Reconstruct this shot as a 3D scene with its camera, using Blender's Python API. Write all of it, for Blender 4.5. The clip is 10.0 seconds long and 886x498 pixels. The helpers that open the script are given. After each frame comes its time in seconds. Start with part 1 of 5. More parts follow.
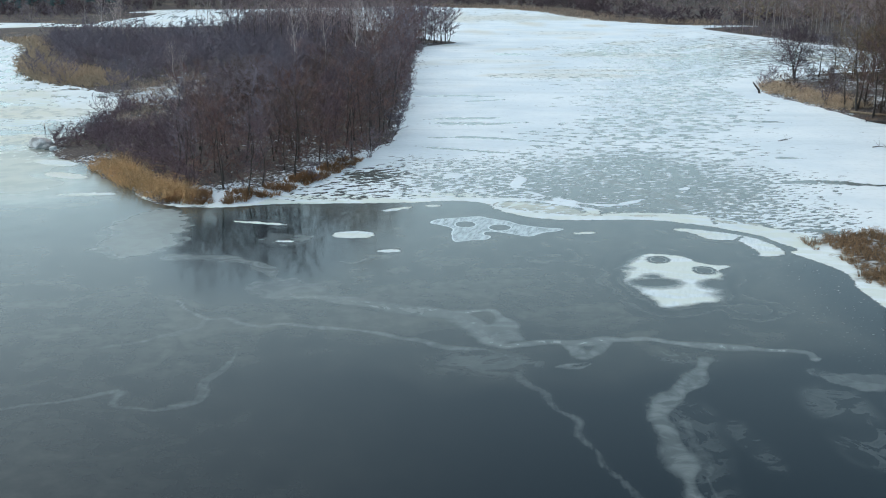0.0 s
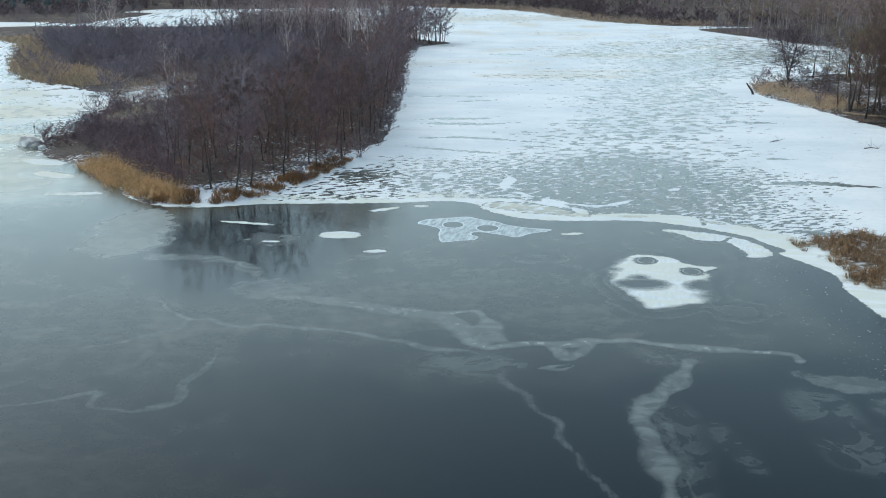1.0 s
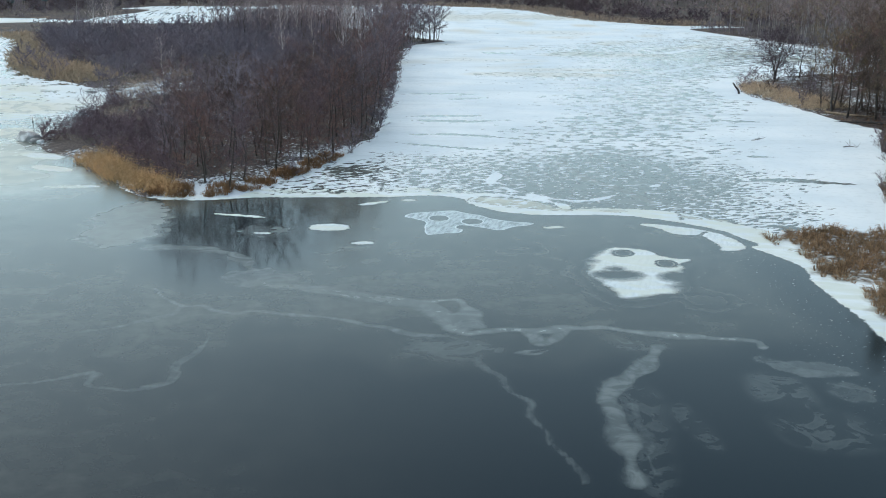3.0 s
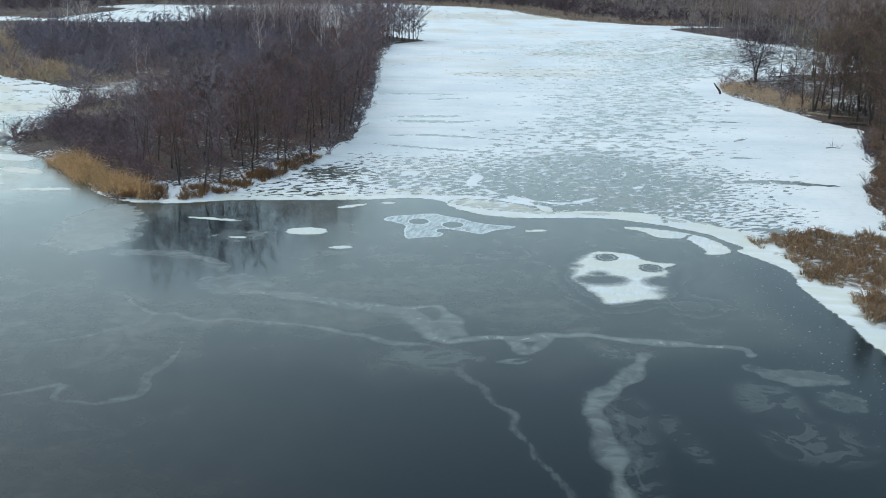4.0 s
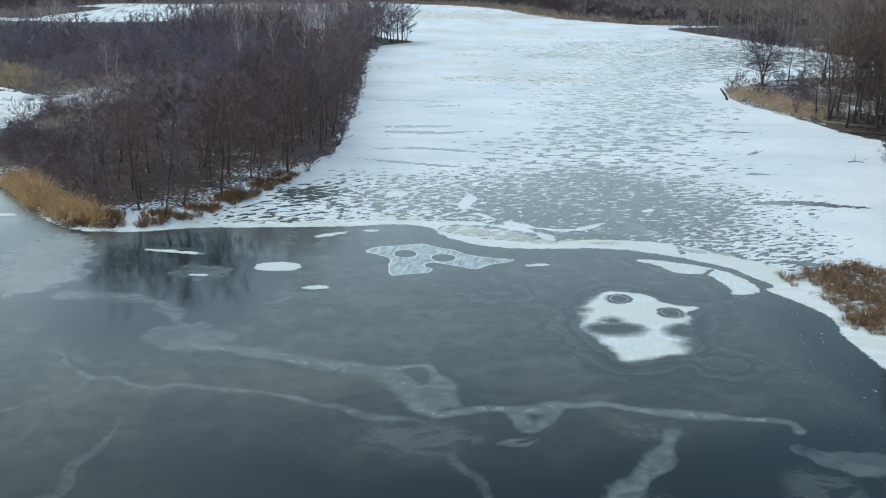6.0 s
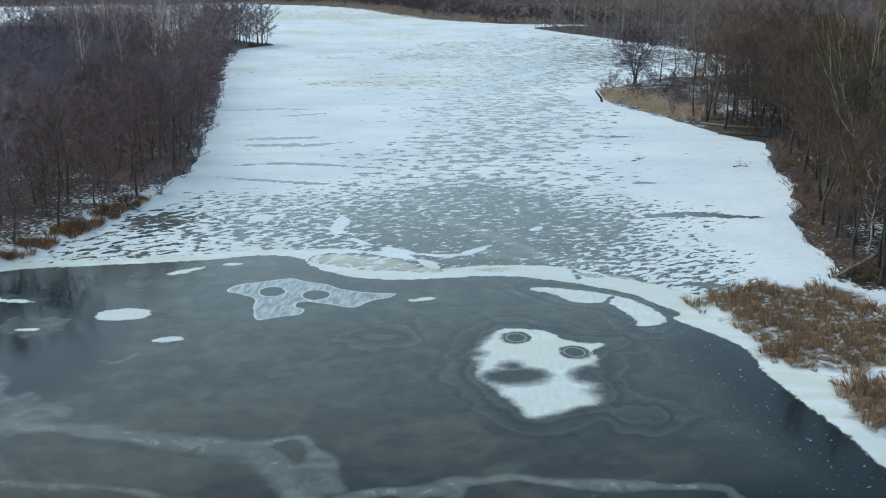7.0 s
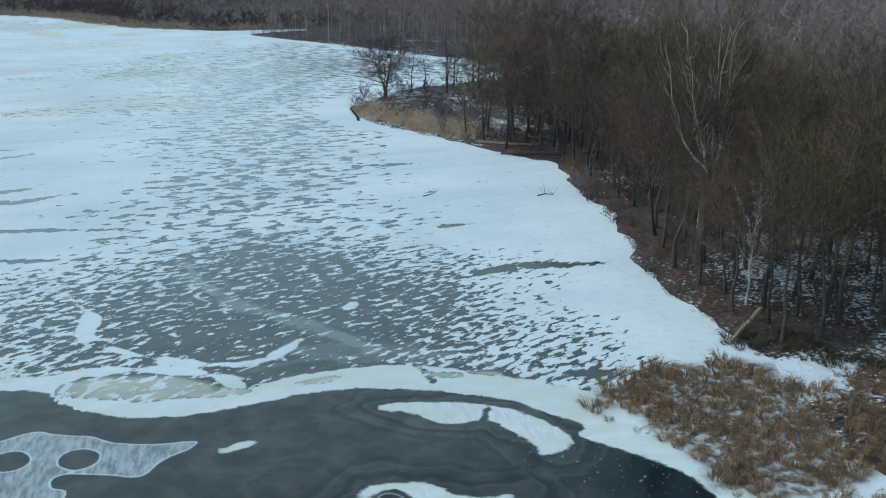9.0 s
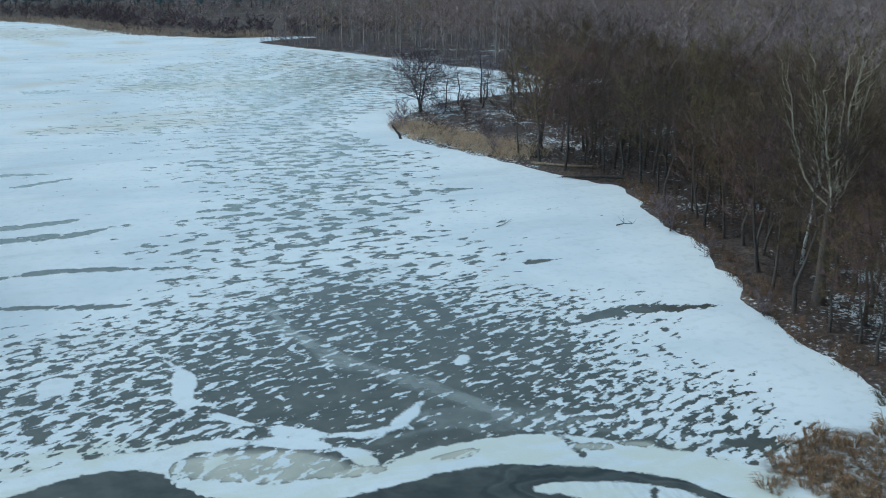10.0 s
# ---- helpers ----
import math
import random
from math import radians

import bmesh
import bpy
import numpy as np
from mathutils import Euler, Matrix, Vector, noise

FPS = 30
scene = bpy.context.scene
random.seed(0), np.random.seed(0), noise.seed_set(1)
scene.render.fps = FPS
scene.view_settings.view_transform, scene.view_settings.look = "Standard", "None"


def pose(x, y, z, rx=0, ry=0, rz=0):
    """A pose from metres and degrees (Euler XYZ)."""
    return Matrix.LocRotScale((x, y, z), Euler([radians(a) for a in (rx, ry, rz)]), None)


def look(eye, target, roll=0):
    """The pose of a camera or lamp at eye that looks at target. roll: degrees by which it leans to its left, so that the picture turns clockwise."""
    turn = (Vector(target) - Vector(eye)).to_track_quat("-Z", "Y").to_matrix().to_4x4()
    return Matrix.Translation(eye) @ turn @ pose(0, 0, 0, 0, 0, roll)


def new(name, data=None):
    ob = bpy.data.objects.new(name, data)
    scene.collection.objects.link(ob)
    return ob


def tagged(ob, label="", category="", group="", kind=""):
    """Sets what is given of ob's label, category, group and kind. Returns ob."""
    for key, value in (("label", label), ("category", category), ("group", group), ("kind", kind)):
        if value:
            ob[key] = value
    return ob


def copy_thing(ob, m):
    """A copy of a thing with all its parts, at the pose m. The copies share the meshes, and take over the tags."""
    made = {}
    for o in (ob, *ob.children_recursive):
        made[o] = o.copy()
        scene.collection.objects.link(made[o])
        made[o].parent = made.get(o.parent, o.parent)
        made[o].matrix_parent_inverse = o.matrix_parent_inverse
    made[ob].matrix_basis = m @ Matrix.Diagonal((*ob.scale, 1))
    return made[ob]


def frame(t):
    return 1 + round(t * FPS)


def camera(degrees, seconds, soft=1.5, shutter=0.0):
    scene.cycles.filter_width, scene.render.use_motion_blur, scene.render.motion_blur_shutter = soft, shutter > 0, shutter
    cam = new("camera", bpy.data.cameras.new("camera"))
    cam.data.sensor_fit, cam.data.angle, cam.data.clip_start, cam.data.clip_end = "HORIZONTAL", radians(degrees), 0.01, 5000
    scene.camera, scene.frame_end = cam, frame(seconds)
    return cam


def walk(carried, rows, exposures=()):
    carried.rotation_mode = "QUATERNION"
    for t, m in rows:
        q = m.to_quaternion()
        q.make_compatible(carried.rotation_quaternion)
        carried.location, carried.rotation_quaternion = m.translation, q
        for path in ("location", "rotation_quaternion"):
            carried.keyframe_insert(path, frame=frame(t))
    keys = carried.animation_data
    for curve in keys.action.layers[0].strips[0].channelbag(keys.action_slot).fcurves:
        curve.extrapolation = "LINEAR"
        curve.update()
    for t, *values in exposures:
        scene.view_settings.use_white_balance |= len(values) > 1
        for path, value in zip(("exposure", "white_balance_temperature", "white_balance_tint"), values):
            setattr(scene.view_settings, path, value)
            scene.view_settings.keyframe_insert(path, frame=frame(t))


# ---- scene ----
cam = camera(45.4, 10.0, soft=1.0, shutter=0.25)
METRES, EYE = 63.29, 25.0
ROWS = [
    (0.0, 0.0, 0.0, 0.0, 0.02, -15.85, -0.08),
    (0.5, 0.0106, 0.0098, -0.0024, -0.03, -15.83, -0.16),
    (1.0, 0.0152, 0.0077, -0.0025, -0.06, -15.81, -0.24),
    (1.5, 0.0192, -0.0053, -0.0012, -0.09, -15.79, -0.37),
    (2.0, 0.0241, -0.0274, 0.002, -0.12, -15.86, -0.47),
    (2.5, 0.0281, -0.0437, 0.0048, -0.17, -15.9, -0.52),
    (3.0, 0.0312, -0.0463, 0.0047, -0.16, -15.93, -0.56),
    (3.2, 0.0312, -0.0442, 0.0044, -0.75, -15.94, -0.60),
    (3.5, 0.0309, -0.0370, 0.0036, -1.20, -15.95, -0.68),
    (4.5, 0.0304, 0.0213, 0.0019, -1.25, -15.98, -0.8),
    (5.0, 0.0316, 0.062, 0.0044, -1.24, -16.08, -0.77),
    (5.8, 0.0360, 0.1450, 0.0030, -1.45, -16.09, -0.75),
    (6.3, 0.0390, 0.2170, 0.0013, -3.25, -16.09, -0.74),
    (6.5, 0.04, 0.2478, 0.0008, -5.19, -16.09, -0.73),
    (7.0, 0.0405, 0.328, -0.0004, -9.07, -16.06, -0.67),
    (7.5, 0.0427, 0.4137, -0.0006, -9.82, -16.08, -0.69),
    (8.0, 0.0451, 0.5044, -0.0006, -10.97, -16.08, -0.65),
    (8.5, 0.0415, 0.5957, -0.0016, -16.35, -16.01, -0.45),
    (9.0, 0.017, 0.6905, 0.0006, -25.29, -15.96, -0.31),
    (9.5, -0.0221, 0.7782, 0.0087, -26.07, -15.97, -0.36),
    (10.0, -0.069, 0.8463, 0.024, -26.29, -15.94, -0.36),
]
EXPOSURES = [(0.0, 0.26, 6230, 6), (5.0, 0.26, 6200, 6), (7.5, 0.03, 5910, 3), (9.0, -0.09, 5660, 0), (10.0, -0.12, 5620, 0)]
walk(cam, [(t, pose(METRES * x, METRES * y, EYE + METRES * z, 90 + pitch, roll, yaw)) for t, x, y, z, yaw, pitch, roll in ROWS], EXPOSURES)

# ---- light: a low overcast winter sky ----
SUN_ELEVATION, SUN_TURN = radians(55), radians(-50)
world = bpy.data.worlds.new("overcast_sky")
scene.world = world
world.use_nodes = True
wn, wl = world.node_tree.nodes, world.node_tree.links
sky = wn.new("ShaderNodeTexSky")
sky.sky_type, sky.sun_disc = "NISHITA", False
sky.sun_elevation, sky.sun_rotation = SUN_ELEVATION, SUN_TURN
sky.air_density, sky.dust_density, sky.ozone_density = 1.0, 5.0, 2.0
wn["Background"].inputs["Strength"].default_value = 0.06
cloud = wn.new("ShaderNodeBackground")
way = wn.new("ShaderNodeTexCoord")
up = wn.new("ShaderNodeSeparateXYZ")
wl.new(way.outputs["Generated"], up.inputs[0])
height = wn.new("ShaderNodeMapRange")  # the cloud is thin and bright low down, thick and blue-grey overhead
height.interpolation_type = "SMOOTHSTEP"
height.inputs["From Min"].default_value, height.inputs["From Max"].default_value = 0.06, 0.60
wl.new(up.outputs[2], height.inputs["Value"])
tint = wn.new("ShaderNodeMix")
tint.data_type = "RGBA"
tint.inputs[6].default_value, tint.inputs[7].default_value = (0.75, 1.02, 1.11, 1), (0.074, 0.130, 0.170, 1)
wl.new(height.outputs["Result"], tint.inputs["Factor"])
wl.new(tint.outputs[2], cloud.inputs["Color"])
glow = wn.new("ShaderNodeMapRange")  # and brighter on the side of the veiled sun
glow.inputs["From Min"].default_value, glow.inputs["From Max"].default_value = -0.8, 0.8
glow.inputs["To Min"].default_value, glow.inputs["To Max"].default_value = 1.36, 0.64
wl.new(up.outputs[0], glow.inputs["Value"])
wl.new(glow.outputs["Result"], cloud.inputs["Strength"])
both = wn.new("ShaderNodeAddShader")
wl.new(sky.outputs["Color"], wn["Background"].inputs["Color"])
wl.new(wn["Background"].outputs[0], both.inputs[0])
wl.new(cloud.outputs[0], both.inputs[1])
wl.new(both.outputs[0], wn["World Output"].inputs["Surface"])
sun_data = bpy.data.lights.new("sun", "SUN")
sun_data.energy, sun_data.angle, sun_data.color = 1.0, radians(40), (0.97, 1.0, 0.97)
sun = new("sun", sun_data)
sun.matrix_world = look((-205, 272, 383), (0, 100, 0))


# ---- materials ----
class Nodes:
    """A short hand for building a node material."""

    def __init__(self, name):
        self.mat = bpy.data.materials.new(name)
        self.mat.use_nodes = True
        self.tree = self.mat.node_tree
        self.bsdf = self.tree.nodes["Principled BSDF"]

    def set(self, socket, value):
        if isinstance(value, bpy.types.NodeSocket):
            self.tree.links.new(value, socket)
        elif isinstance(value, tuple) and len(value) == 3 and socket.type == "RGBA":
            socket.default_value = (*value, 1)
        else:
            socket.default_value = value

    def shade(self, **values):
        for key, value in values.items():
            self.set(self.bsdf.inputs[key.replace("_", " ")], value)

    def where(self, scale=(1, 1, 1), turn=0.0):
        at = self.tree.nodes.new("ShaderNodeNewGeometry").outputs["Position"]
        mapping = self.tree.nodes.new("ShaderNodeMapping")
        mapping.vector_type = "POINT"
        self.set(mapping.inputs["Vector"], at)
        spin = self.tree.nodes.new("ShaderNodeVectorRotate")
        spin.rotation_type = "Z_AXIS"
        self.set(spin.inputs["Vector"], at)
        spin.inputs["Angle"].default_value = turn
        self.set(mapping.inputs["Vector"], spin.outputs[0])
        mapping.inputs["Scale"].default_value = scale
        return mapping.outputs[0]

    def noise(self, size, detail=3.0, at=None, rough=0.55, warp=0.0):
        n = self.tree.nodes.new("ShaderNodeTexNoise")
        self.set(n.inputs["Vector"], at if at is not None else self.where())
        n.inputs["Scale"].default_value, n.inputs["Detail"].default_value = 1.0 / size, detail
        n.inputs["Roughness"].default_value, n.inputs["Distortion"].default_value = rough, warp
        return n.outputs["Fac"]

    def attribute(self, name):
        a = self.tree.nodes.new("ShaderNodeAttribute")
        a.attribute_name = name
        return a.outputs["Fac"]

    def chance(self):
        return self.tree.nodes.new("ShaderNodeObjectInfo").outputs["Random"]

    def island(self):
        return self.tree.nodes.new("ShaderNodeNewGeometry").outputs["Random Per Island"]

    def math(self, op, a, b=0.0, c=0.0):
        m = self.tree.nodes.new("ShaderNodeMath")
        m.operation = op
        for socket, value in zip(m.inputs, (a, b, c)):
            self.set(socket, value)
        return m.outputs[0]

    def ramp(self, value, low, high, to_low=0.0, to_high=1.0):
        r = self.tree.nodes.new("ShaderNodeMapRange")
        r.interpolation_type = "SMOOTHSTEP"
        for key, v in (("Value", value), ("From Min", low), ("From Max", high), ("To Min", to_low), ("To Max", to_high)):
            self.set(r.inputs[key], v)
        return r.outputs["Result"]

    def mix(self, factor, a, b):
        m = self.tree.nodes.new("ShaderNodeMix")
        m.data_type = "RGBA"
        self.set(m.inputs["Factor"], factor)
        self.set(m.inputs[6], a)
        self.set(m.inputs[7], b)
        return m.outputs[2]

    def bump(self, height, distance, strength=1.0):
        b = self.tree.nodes.new("ShaderNodeBump")
        self.set(b.inputs["Height"], height)
        b.inputs["Distance"].default_value, b.inputs["Strength"].default_value = distance, strength
        self.set(self.bsdf.inputs["Normal"], b.outputs[0])


def bark(name, dark, light, size=0.25, rough=0.9, drift=18.0, spread=0.0):
    """Bark or twigs: colour drifts from stem to stem, over the wood and along the grain."""
    n = Nodes(name)
    grain = n.ramp(n.noise(size, 3), 0.35, 0.68)
    base = n.mix(grain, dark, light)
    wide = n.ramp(n.noise(drift, 2), 0.38, 0.62)
    tint = tuple(min(1.0, c * k) for c, k in zip(light, (1.15, 0.95, 0.85)))
    base = n.mix(n.math("MULTIPLY", wide, 0.45), base, tint)
    luck = n.chance()
    base = n.mix(n.ramp(luck, 0.0, 0.45, 0.45, 0.0), base, tuple(c * 0.6 for c in dark))
    base = n.mix(n.ramp(luck, 0.6, 1.0, 0.0, 0.55), base, tuple(min(0.85, c * 1.25) for c in light))
    if spread:
        base = n.mix(n.math("MULTIPLY", n.island(), spread), base, tuple(c * 0.45 for c in dark))
    n.shade(Base_Color=base, Roughness=rough)
    return n.mat


ALDER_BARK = bark("alder_bark", (0.040, 0.032, 0.029), (0.100, 0.082, 0.072))
ALDER_TWIGS = bark("alder_twigs", (0.116, 0.078, 0.092), (0.29, 0.198, 0.222), spread=0.85)
RUST_TWIGS = bark("rust_twigs", (0.140, 0.082, 0.076), (0.35, 0.208, 0.184), spread=0.85)
OCHRE_TWIGS = bark("ochre_twigs", (0.098, 0.068, 0.037), (0.30, 0.210, 0.112), spread=0.85)
BIRCH_BARK = bark("birch_bark", (0.34, 0.29, 0.28), (0.70, 0.64, 0.61), 0.5)
BIRCH_LIMBS = bark("birch_limbs", (0.34, 0.27, 0.26), (0.66, 0.55, 0.53), 0.5)
BIRCH_TWIGS = bark("birch_twigs", (0.085, 0.060, 0.055), (0.247, 0.169, 0.150), spread=0.85)
PALE_BARK = bark("pale_bark", (0.30, 0.25, 0.18), (0.58, 0.51, 0.40), 0.6)
GREY_TWIGS = bark("grey_twigs", (0.074, 0.050, 0.040), (0.195, 0.130, 0.098), spread=0.85)
# distant bark and twigs: colours lightened to stand in for haze in the air
HAZED_BARK = bark("hazed_bark", (0.13, 0.105, 0.10), (0.25, 0.21, 0.20))
HAZED_TWIGS = bark("hazed_twigs", (0.26, 0.20, 0.19), (0.60, 0.48, 0.455), drift=30.0, spread=0.6)
HAZED_PURPLE = bark("hazed_purple_twigs", (0.20, 0.15, 0.16), (0.48, 0.37, 0.38), drift=30.0, spread=0.6)
HAZED_OCHRE = bark("hazed_ochre_twigs", (0.19, 0.150, 0.10), (0.46, 0.37, 0.25), drift=30.0, spread=0.6)
HAZED_RUST = bark("hazed_rust_twigs", (0.21, 0.145, 0.125), (0.48, 0.345, 0.295), drift=30.0, spread=0.6)
GOLD_STRAW = bark("gold_straw", (0.36, 0.22, 0.10), (0.74, 0.49, 0.25), 0.6, 0.85, 5.0, 0.45)
RUST_STRAW = bark("rust_straw", (0.15, 0.078, 0.038), (0.45, 0.25, 0.115), 0.6, 0.85, 2.2, 0.6)
MEADOW_STRAW = bark("meadow_straw", (0.38, 0.28, 0.19), (0.70, 0.55, 0.39), 0.6, 0.85, 9.0, 0.4)
SHORE_STRAW = bark("shore_straw", (0.075, 0.048, 0.032), (0.28, 0.175, 0.105), 0.6, 0.85, 2.2, 0.7)
SHRUB_TWIGS = bark("shrub_twigs", (0.138, 0.114, 0.134), (0.33, 0.275, 0.318), spread=0.7)
# pine green lightened and blued, with the haze of distance put into it
PINE_NEEDLES = bark("pine_needles", (0.060, 0.098, 0.105), (0.125, 0.185, 0.19))
REED_STRAW = bark("reed_straw", (0.14, 0.088, 0.054), (0.52, 0.33, 0.185), 0.6, 0.85, 2.2, 0.75)
RUSH_GREEN = bark("rush_green", (0.045, 0.042, 0.020), (0.15, 0.135, 0.065), 0.6, 0.85, 2.2, 0.7)
PALE_STRAW = bark("pale_straw", (0.23, 0.170, 0.130), (0.48, 0.375, 0.29), 0.6, 0.85, 9.0, 0.5)
DRIFTWOOD = bark("driftwood", (0.14, 0.10, 0.07), (0.34, 0.26, 0.18), 0.3)
DARK_WOOD = bark("wet_wood", (0.025, 0.021, 0.020), (0.06, 0.05, 0.045), 0.3)
WHITE_PAINT = bark("white_paint", (0.62, 0.62, 0.60), (0.82, 0.82, 0.80), 0.2, 0.5)
GREY_STONE = bark("grey_stone", (0.22, 0.22, 0.22), (0.66, 0.68, 0.69), 0.8)


def ground_material():
    n = Nodes("leaf_litter_and_snow")
    fine, mid, wide = n.noise(0.35, 4), n.noise(2.6, 4), n.noise(14, 3)
    litter = n.mix(n.ramp(fine, 0.35, 0.65), (0.038, 0.028, 0.026), (0.108, 0.078, 0.066))
    grass = n.mix(n.ramp(fine, 0.4, 0.7), (0.105, 0.072, 0.052), (0.21, 0.152, 0.106))
    litter = n.mix(n.ramp(n.noise(7, 3), 0.52, 0.68), litter, grass)
    snow_here = n.math("ADD", n.math("MULTIPLY", mid, 0.45), n.math("ADD", n.math("MULTIPLY", fine, 0.75), n.math("MULTIPLY", wide, 0.30)))
    snow_here = n.math("ADD", snow_here, n.attribute("snow"))
    cover = n.ramp(snow_here, 0.80, 0.92)
    n.shade(Base_Color=n.mix(cover, litter, (0.72, 0.76, 0.80)), Roughness=0.9)
    n.bump(fine, 0.25)
    return n.mat


def ice_material():
    n = Nodes("lake_ice_and_snow")
    fine, small, mid, wide = n.noise(0.18, 4), n.noise(0.9, 4), n.noise(3.4, 4), n.noise(16, 3)
    wobble = n.math("SUBTRACT", n.math("ADD", n.math("MULTIPLY", small, 0.9), n.math("MULTIPLY", mid, 0.6)), 0.75)
    # wind-blown ripples of snow, strung across the wind
    split = n.tree.nodes.new("ShaderNodeSeparateXYZ")
    n.set(split.inputs[0], n.where())
    px, py = split.outputs[0], split.outputs[1]
    slope = n.math("SUBTRACT", 0.95, n.math("MULTIPLY", py, 0.0062))
    across = n.math("SUBTRACT", py, n.math("MULTIPLY", slope, n.math("SUBTRACT", px, 25.0)))
    grades = []
    for long, short, detail in ((1.15, 0.62, 3.5), (2.3, 1.5, 3.4)):
        join = n.tree.nodes.new("ShaderNodeCombineXYZ")
        n.set(join.inputs[0], n.math("DIVIDE", px, long))
        n.set(join.inputs[1], n.math("DIVIDE", across, short))
        grades.append(n.noise(1.0, detail, join.outputs[0], 0.58, 0.25))
    wider = n.ramp(n.math("ADD", py, n.math("MULTIPLY", px, 0.25)), 122.0, 152.0)
    rip = n.math("ADD", n.math("MULTIPLY", grades[0], n.math("SUBTRACT", 1.0, wider)), n.math("MULTIPLY", grades[1], wider))
    rip = n.math("ADD", rip, n.math("MULTIPLY", n.math("SUBTRACT", mid, 0.5), 0.10))
    rip = n.math("ADD", rip, n.math("MULTIPLY", n.math("SUBTRACT", fine, 0.5), 0.05))
    cover = n.attribute("cover")
    limit = n.math("SUBTRACT", 0.675, n.math("MULTIPLY", cover, 0.38))
    limit = n.math("ADD", limit, n.ramp(cover, 0.0, 0.06, 0.4, 0.0))
    ripple = n.ramp(n.math("SUBTRACT", rip, limit), -0.022, 0.03)
    edge = n.math("ADD", n.attribute("snow"), n.math("ADD", n.math("MULTIPLY", wobble, 0.9), n.math("MULTIPLY", n.math("SUBTRACT", fine, 0.5), 0.3)))
    soft = n.attribute("soft")
    patch = n.ramp(edge, n.math("MULTIPLY", soft, -1.0), n.math("ADD", 0.10, soft))
    snow = n.math("MAXIMUM", ripple, patch)
    rim = n.math("ABSOLUTE", n.math("SUBTRACT", n.attribute("eye"), 0.12))
    snow = n.math("MAXIMUM", snow, n.ramp(rim, 0.02, 0.11, 0.28, 0.0))
    speck = n.math("MULTIPLY", n.ramp(n.noise(0.22, 2, n.where((0.5, 1.0, 1.0), radians(-30))), 0.66, 0.72), n.attribute("speck"))
    snow = n.math("MAXIMUM", snow, speck)
    # clear ice, grey ice, milky seams and slush below the snow
    clear = n.ramp(n.math("ADD", n.attribute("clear"), n.math("MULTIPLY", wobble, 0.15)), 0.05, 0.95)
    blotch = n.math("ADD", n.math("MULTIPLY", n.ramp(n.noise(5, 3, warp=1.5), 0.42, 0.62), 0.5), n.math("MULTIPLY", n.ramp(n.noise(1.5, 5, rough=0.6), 0.36, 0.66), 0.5))
    grey = n.mix(blotch, (0.046, 0.051, 0.046), (0.094, 0.098, 0.084))
    ice = n.mix(clear, grey, (0.006, 0.012, 0.015))
    # terraces round the patches, where the ice thawed and froze again
    ring = n.math("ADD", n.attribute("near"), n.math("MULTIPLY", n.math("SUBTRACT", n.noise(4.5, 2.5, warp=0.7), 0.5), 4.2))
    for level, deep in ((-1.1, 0.5), (-2.5, 0.3)):
        step = n.math("ABSOLUTE", n.math("SUBTRACT", ring, level))
        ice = n.mix(n.ramp(step, 0.10, 0.42, deep, 0.0), ice, (0.012, 0.017, 0.019))
        light = n.math("ABSOLUTE", n.math("SUBTRACT", ring, level + 0.45))
        ice = n.mix(n.ramp(light, 0.05, 0.25, 0.07, 0.0), ice, (0.26, 0.29, 0.29))
    curd = n.noise(2.6, 5, rough=0.6, warp=1.6)
    clouds = n.math("MULTIPLY", n.ramp(curd, 0.47, 0.53), n.ramp(curd, 0.53, 0.72, 1.0, 0.45))
    haze = n.math("MULTIPLY", n.attribute("haze"), n.math("ADD", 0.18, n.math("MULTIPLY", clouds, 0.82)))
    ragged = n.ramp(n.math("ADD", n.attribute("milk"), n.math("MULTIPLY", n.math("SUBTRACT", n.noise(1.1, 5, rough=0.65, warp=0.8), 0.5), 0.5)), 0.12, 0.42)
    milk = n.math("MULTIPLY", n.math("MULTIPLY", n.attribute("milk"), ragged), n.ramp(curd, 0.40, 0.62, 0.6, 1.1))
    milk = n.math("MAXIMUM", milk, haze)
    ice = n.mix(n.math("MULTIPLY", milk, 0.75), ice, (0.30, 0.33, 0.32))
    streak = n.noise(0.32, 5, n.where((1.0, 0.22, 1.0), radians(15)), 0.62)
    ragged_edge = n.math("ADD", n.attribute("frost"), n.math("MULTIPLY", n.math("SUBTRACT", small, 0.5), 0.25))
    inner = n.ramp(ragged_edge, 0.0, 0.10)
    ice = n.mix(n.math("MULTIPLY", inner, n.ramp(streak, 0.32, 0.66, 0.32, 0.9)), ice, (0.50, 0.55, 0.57))
    line = n.math("ABSOLUTE", n.math("SUBTRACT", ragged_edge, 0.12))
    ice = n.mix(n.ramp(line, 0.02, 0.09, 0.6, 0.0), ice, (0.74, 0.78, 0.80))
    slush = n.attribute("slush")
    ice = n.mix(slush, ice, n.mix(n.ramp(mid, 0.4, 0.6), (0.48, 0.49, 0.42), (0.62, 0.61, 0.52)))
    drift = n.mix(n.ramp(wide, 0.35, 0.65), (0.70, 0.76, 0.80), (0.81, 0.85, 0.87))
    lying = n.noise(6.0, 5, n.where((0.22, 1.0, 1.0), radians(4)), 0.6, 0.8)
    drift = n.mix(n.ramp(lying, 0.50, 0.72, 0.0, 0.5), drift, (0.56, 0.62, 0.65))
    drift = n.mix(n.ramp(small, 0.35, 0.5, 0.16, 0.0), drift, (0.45, 0.49, 0.50))
    edge_band = n.attribute("band")
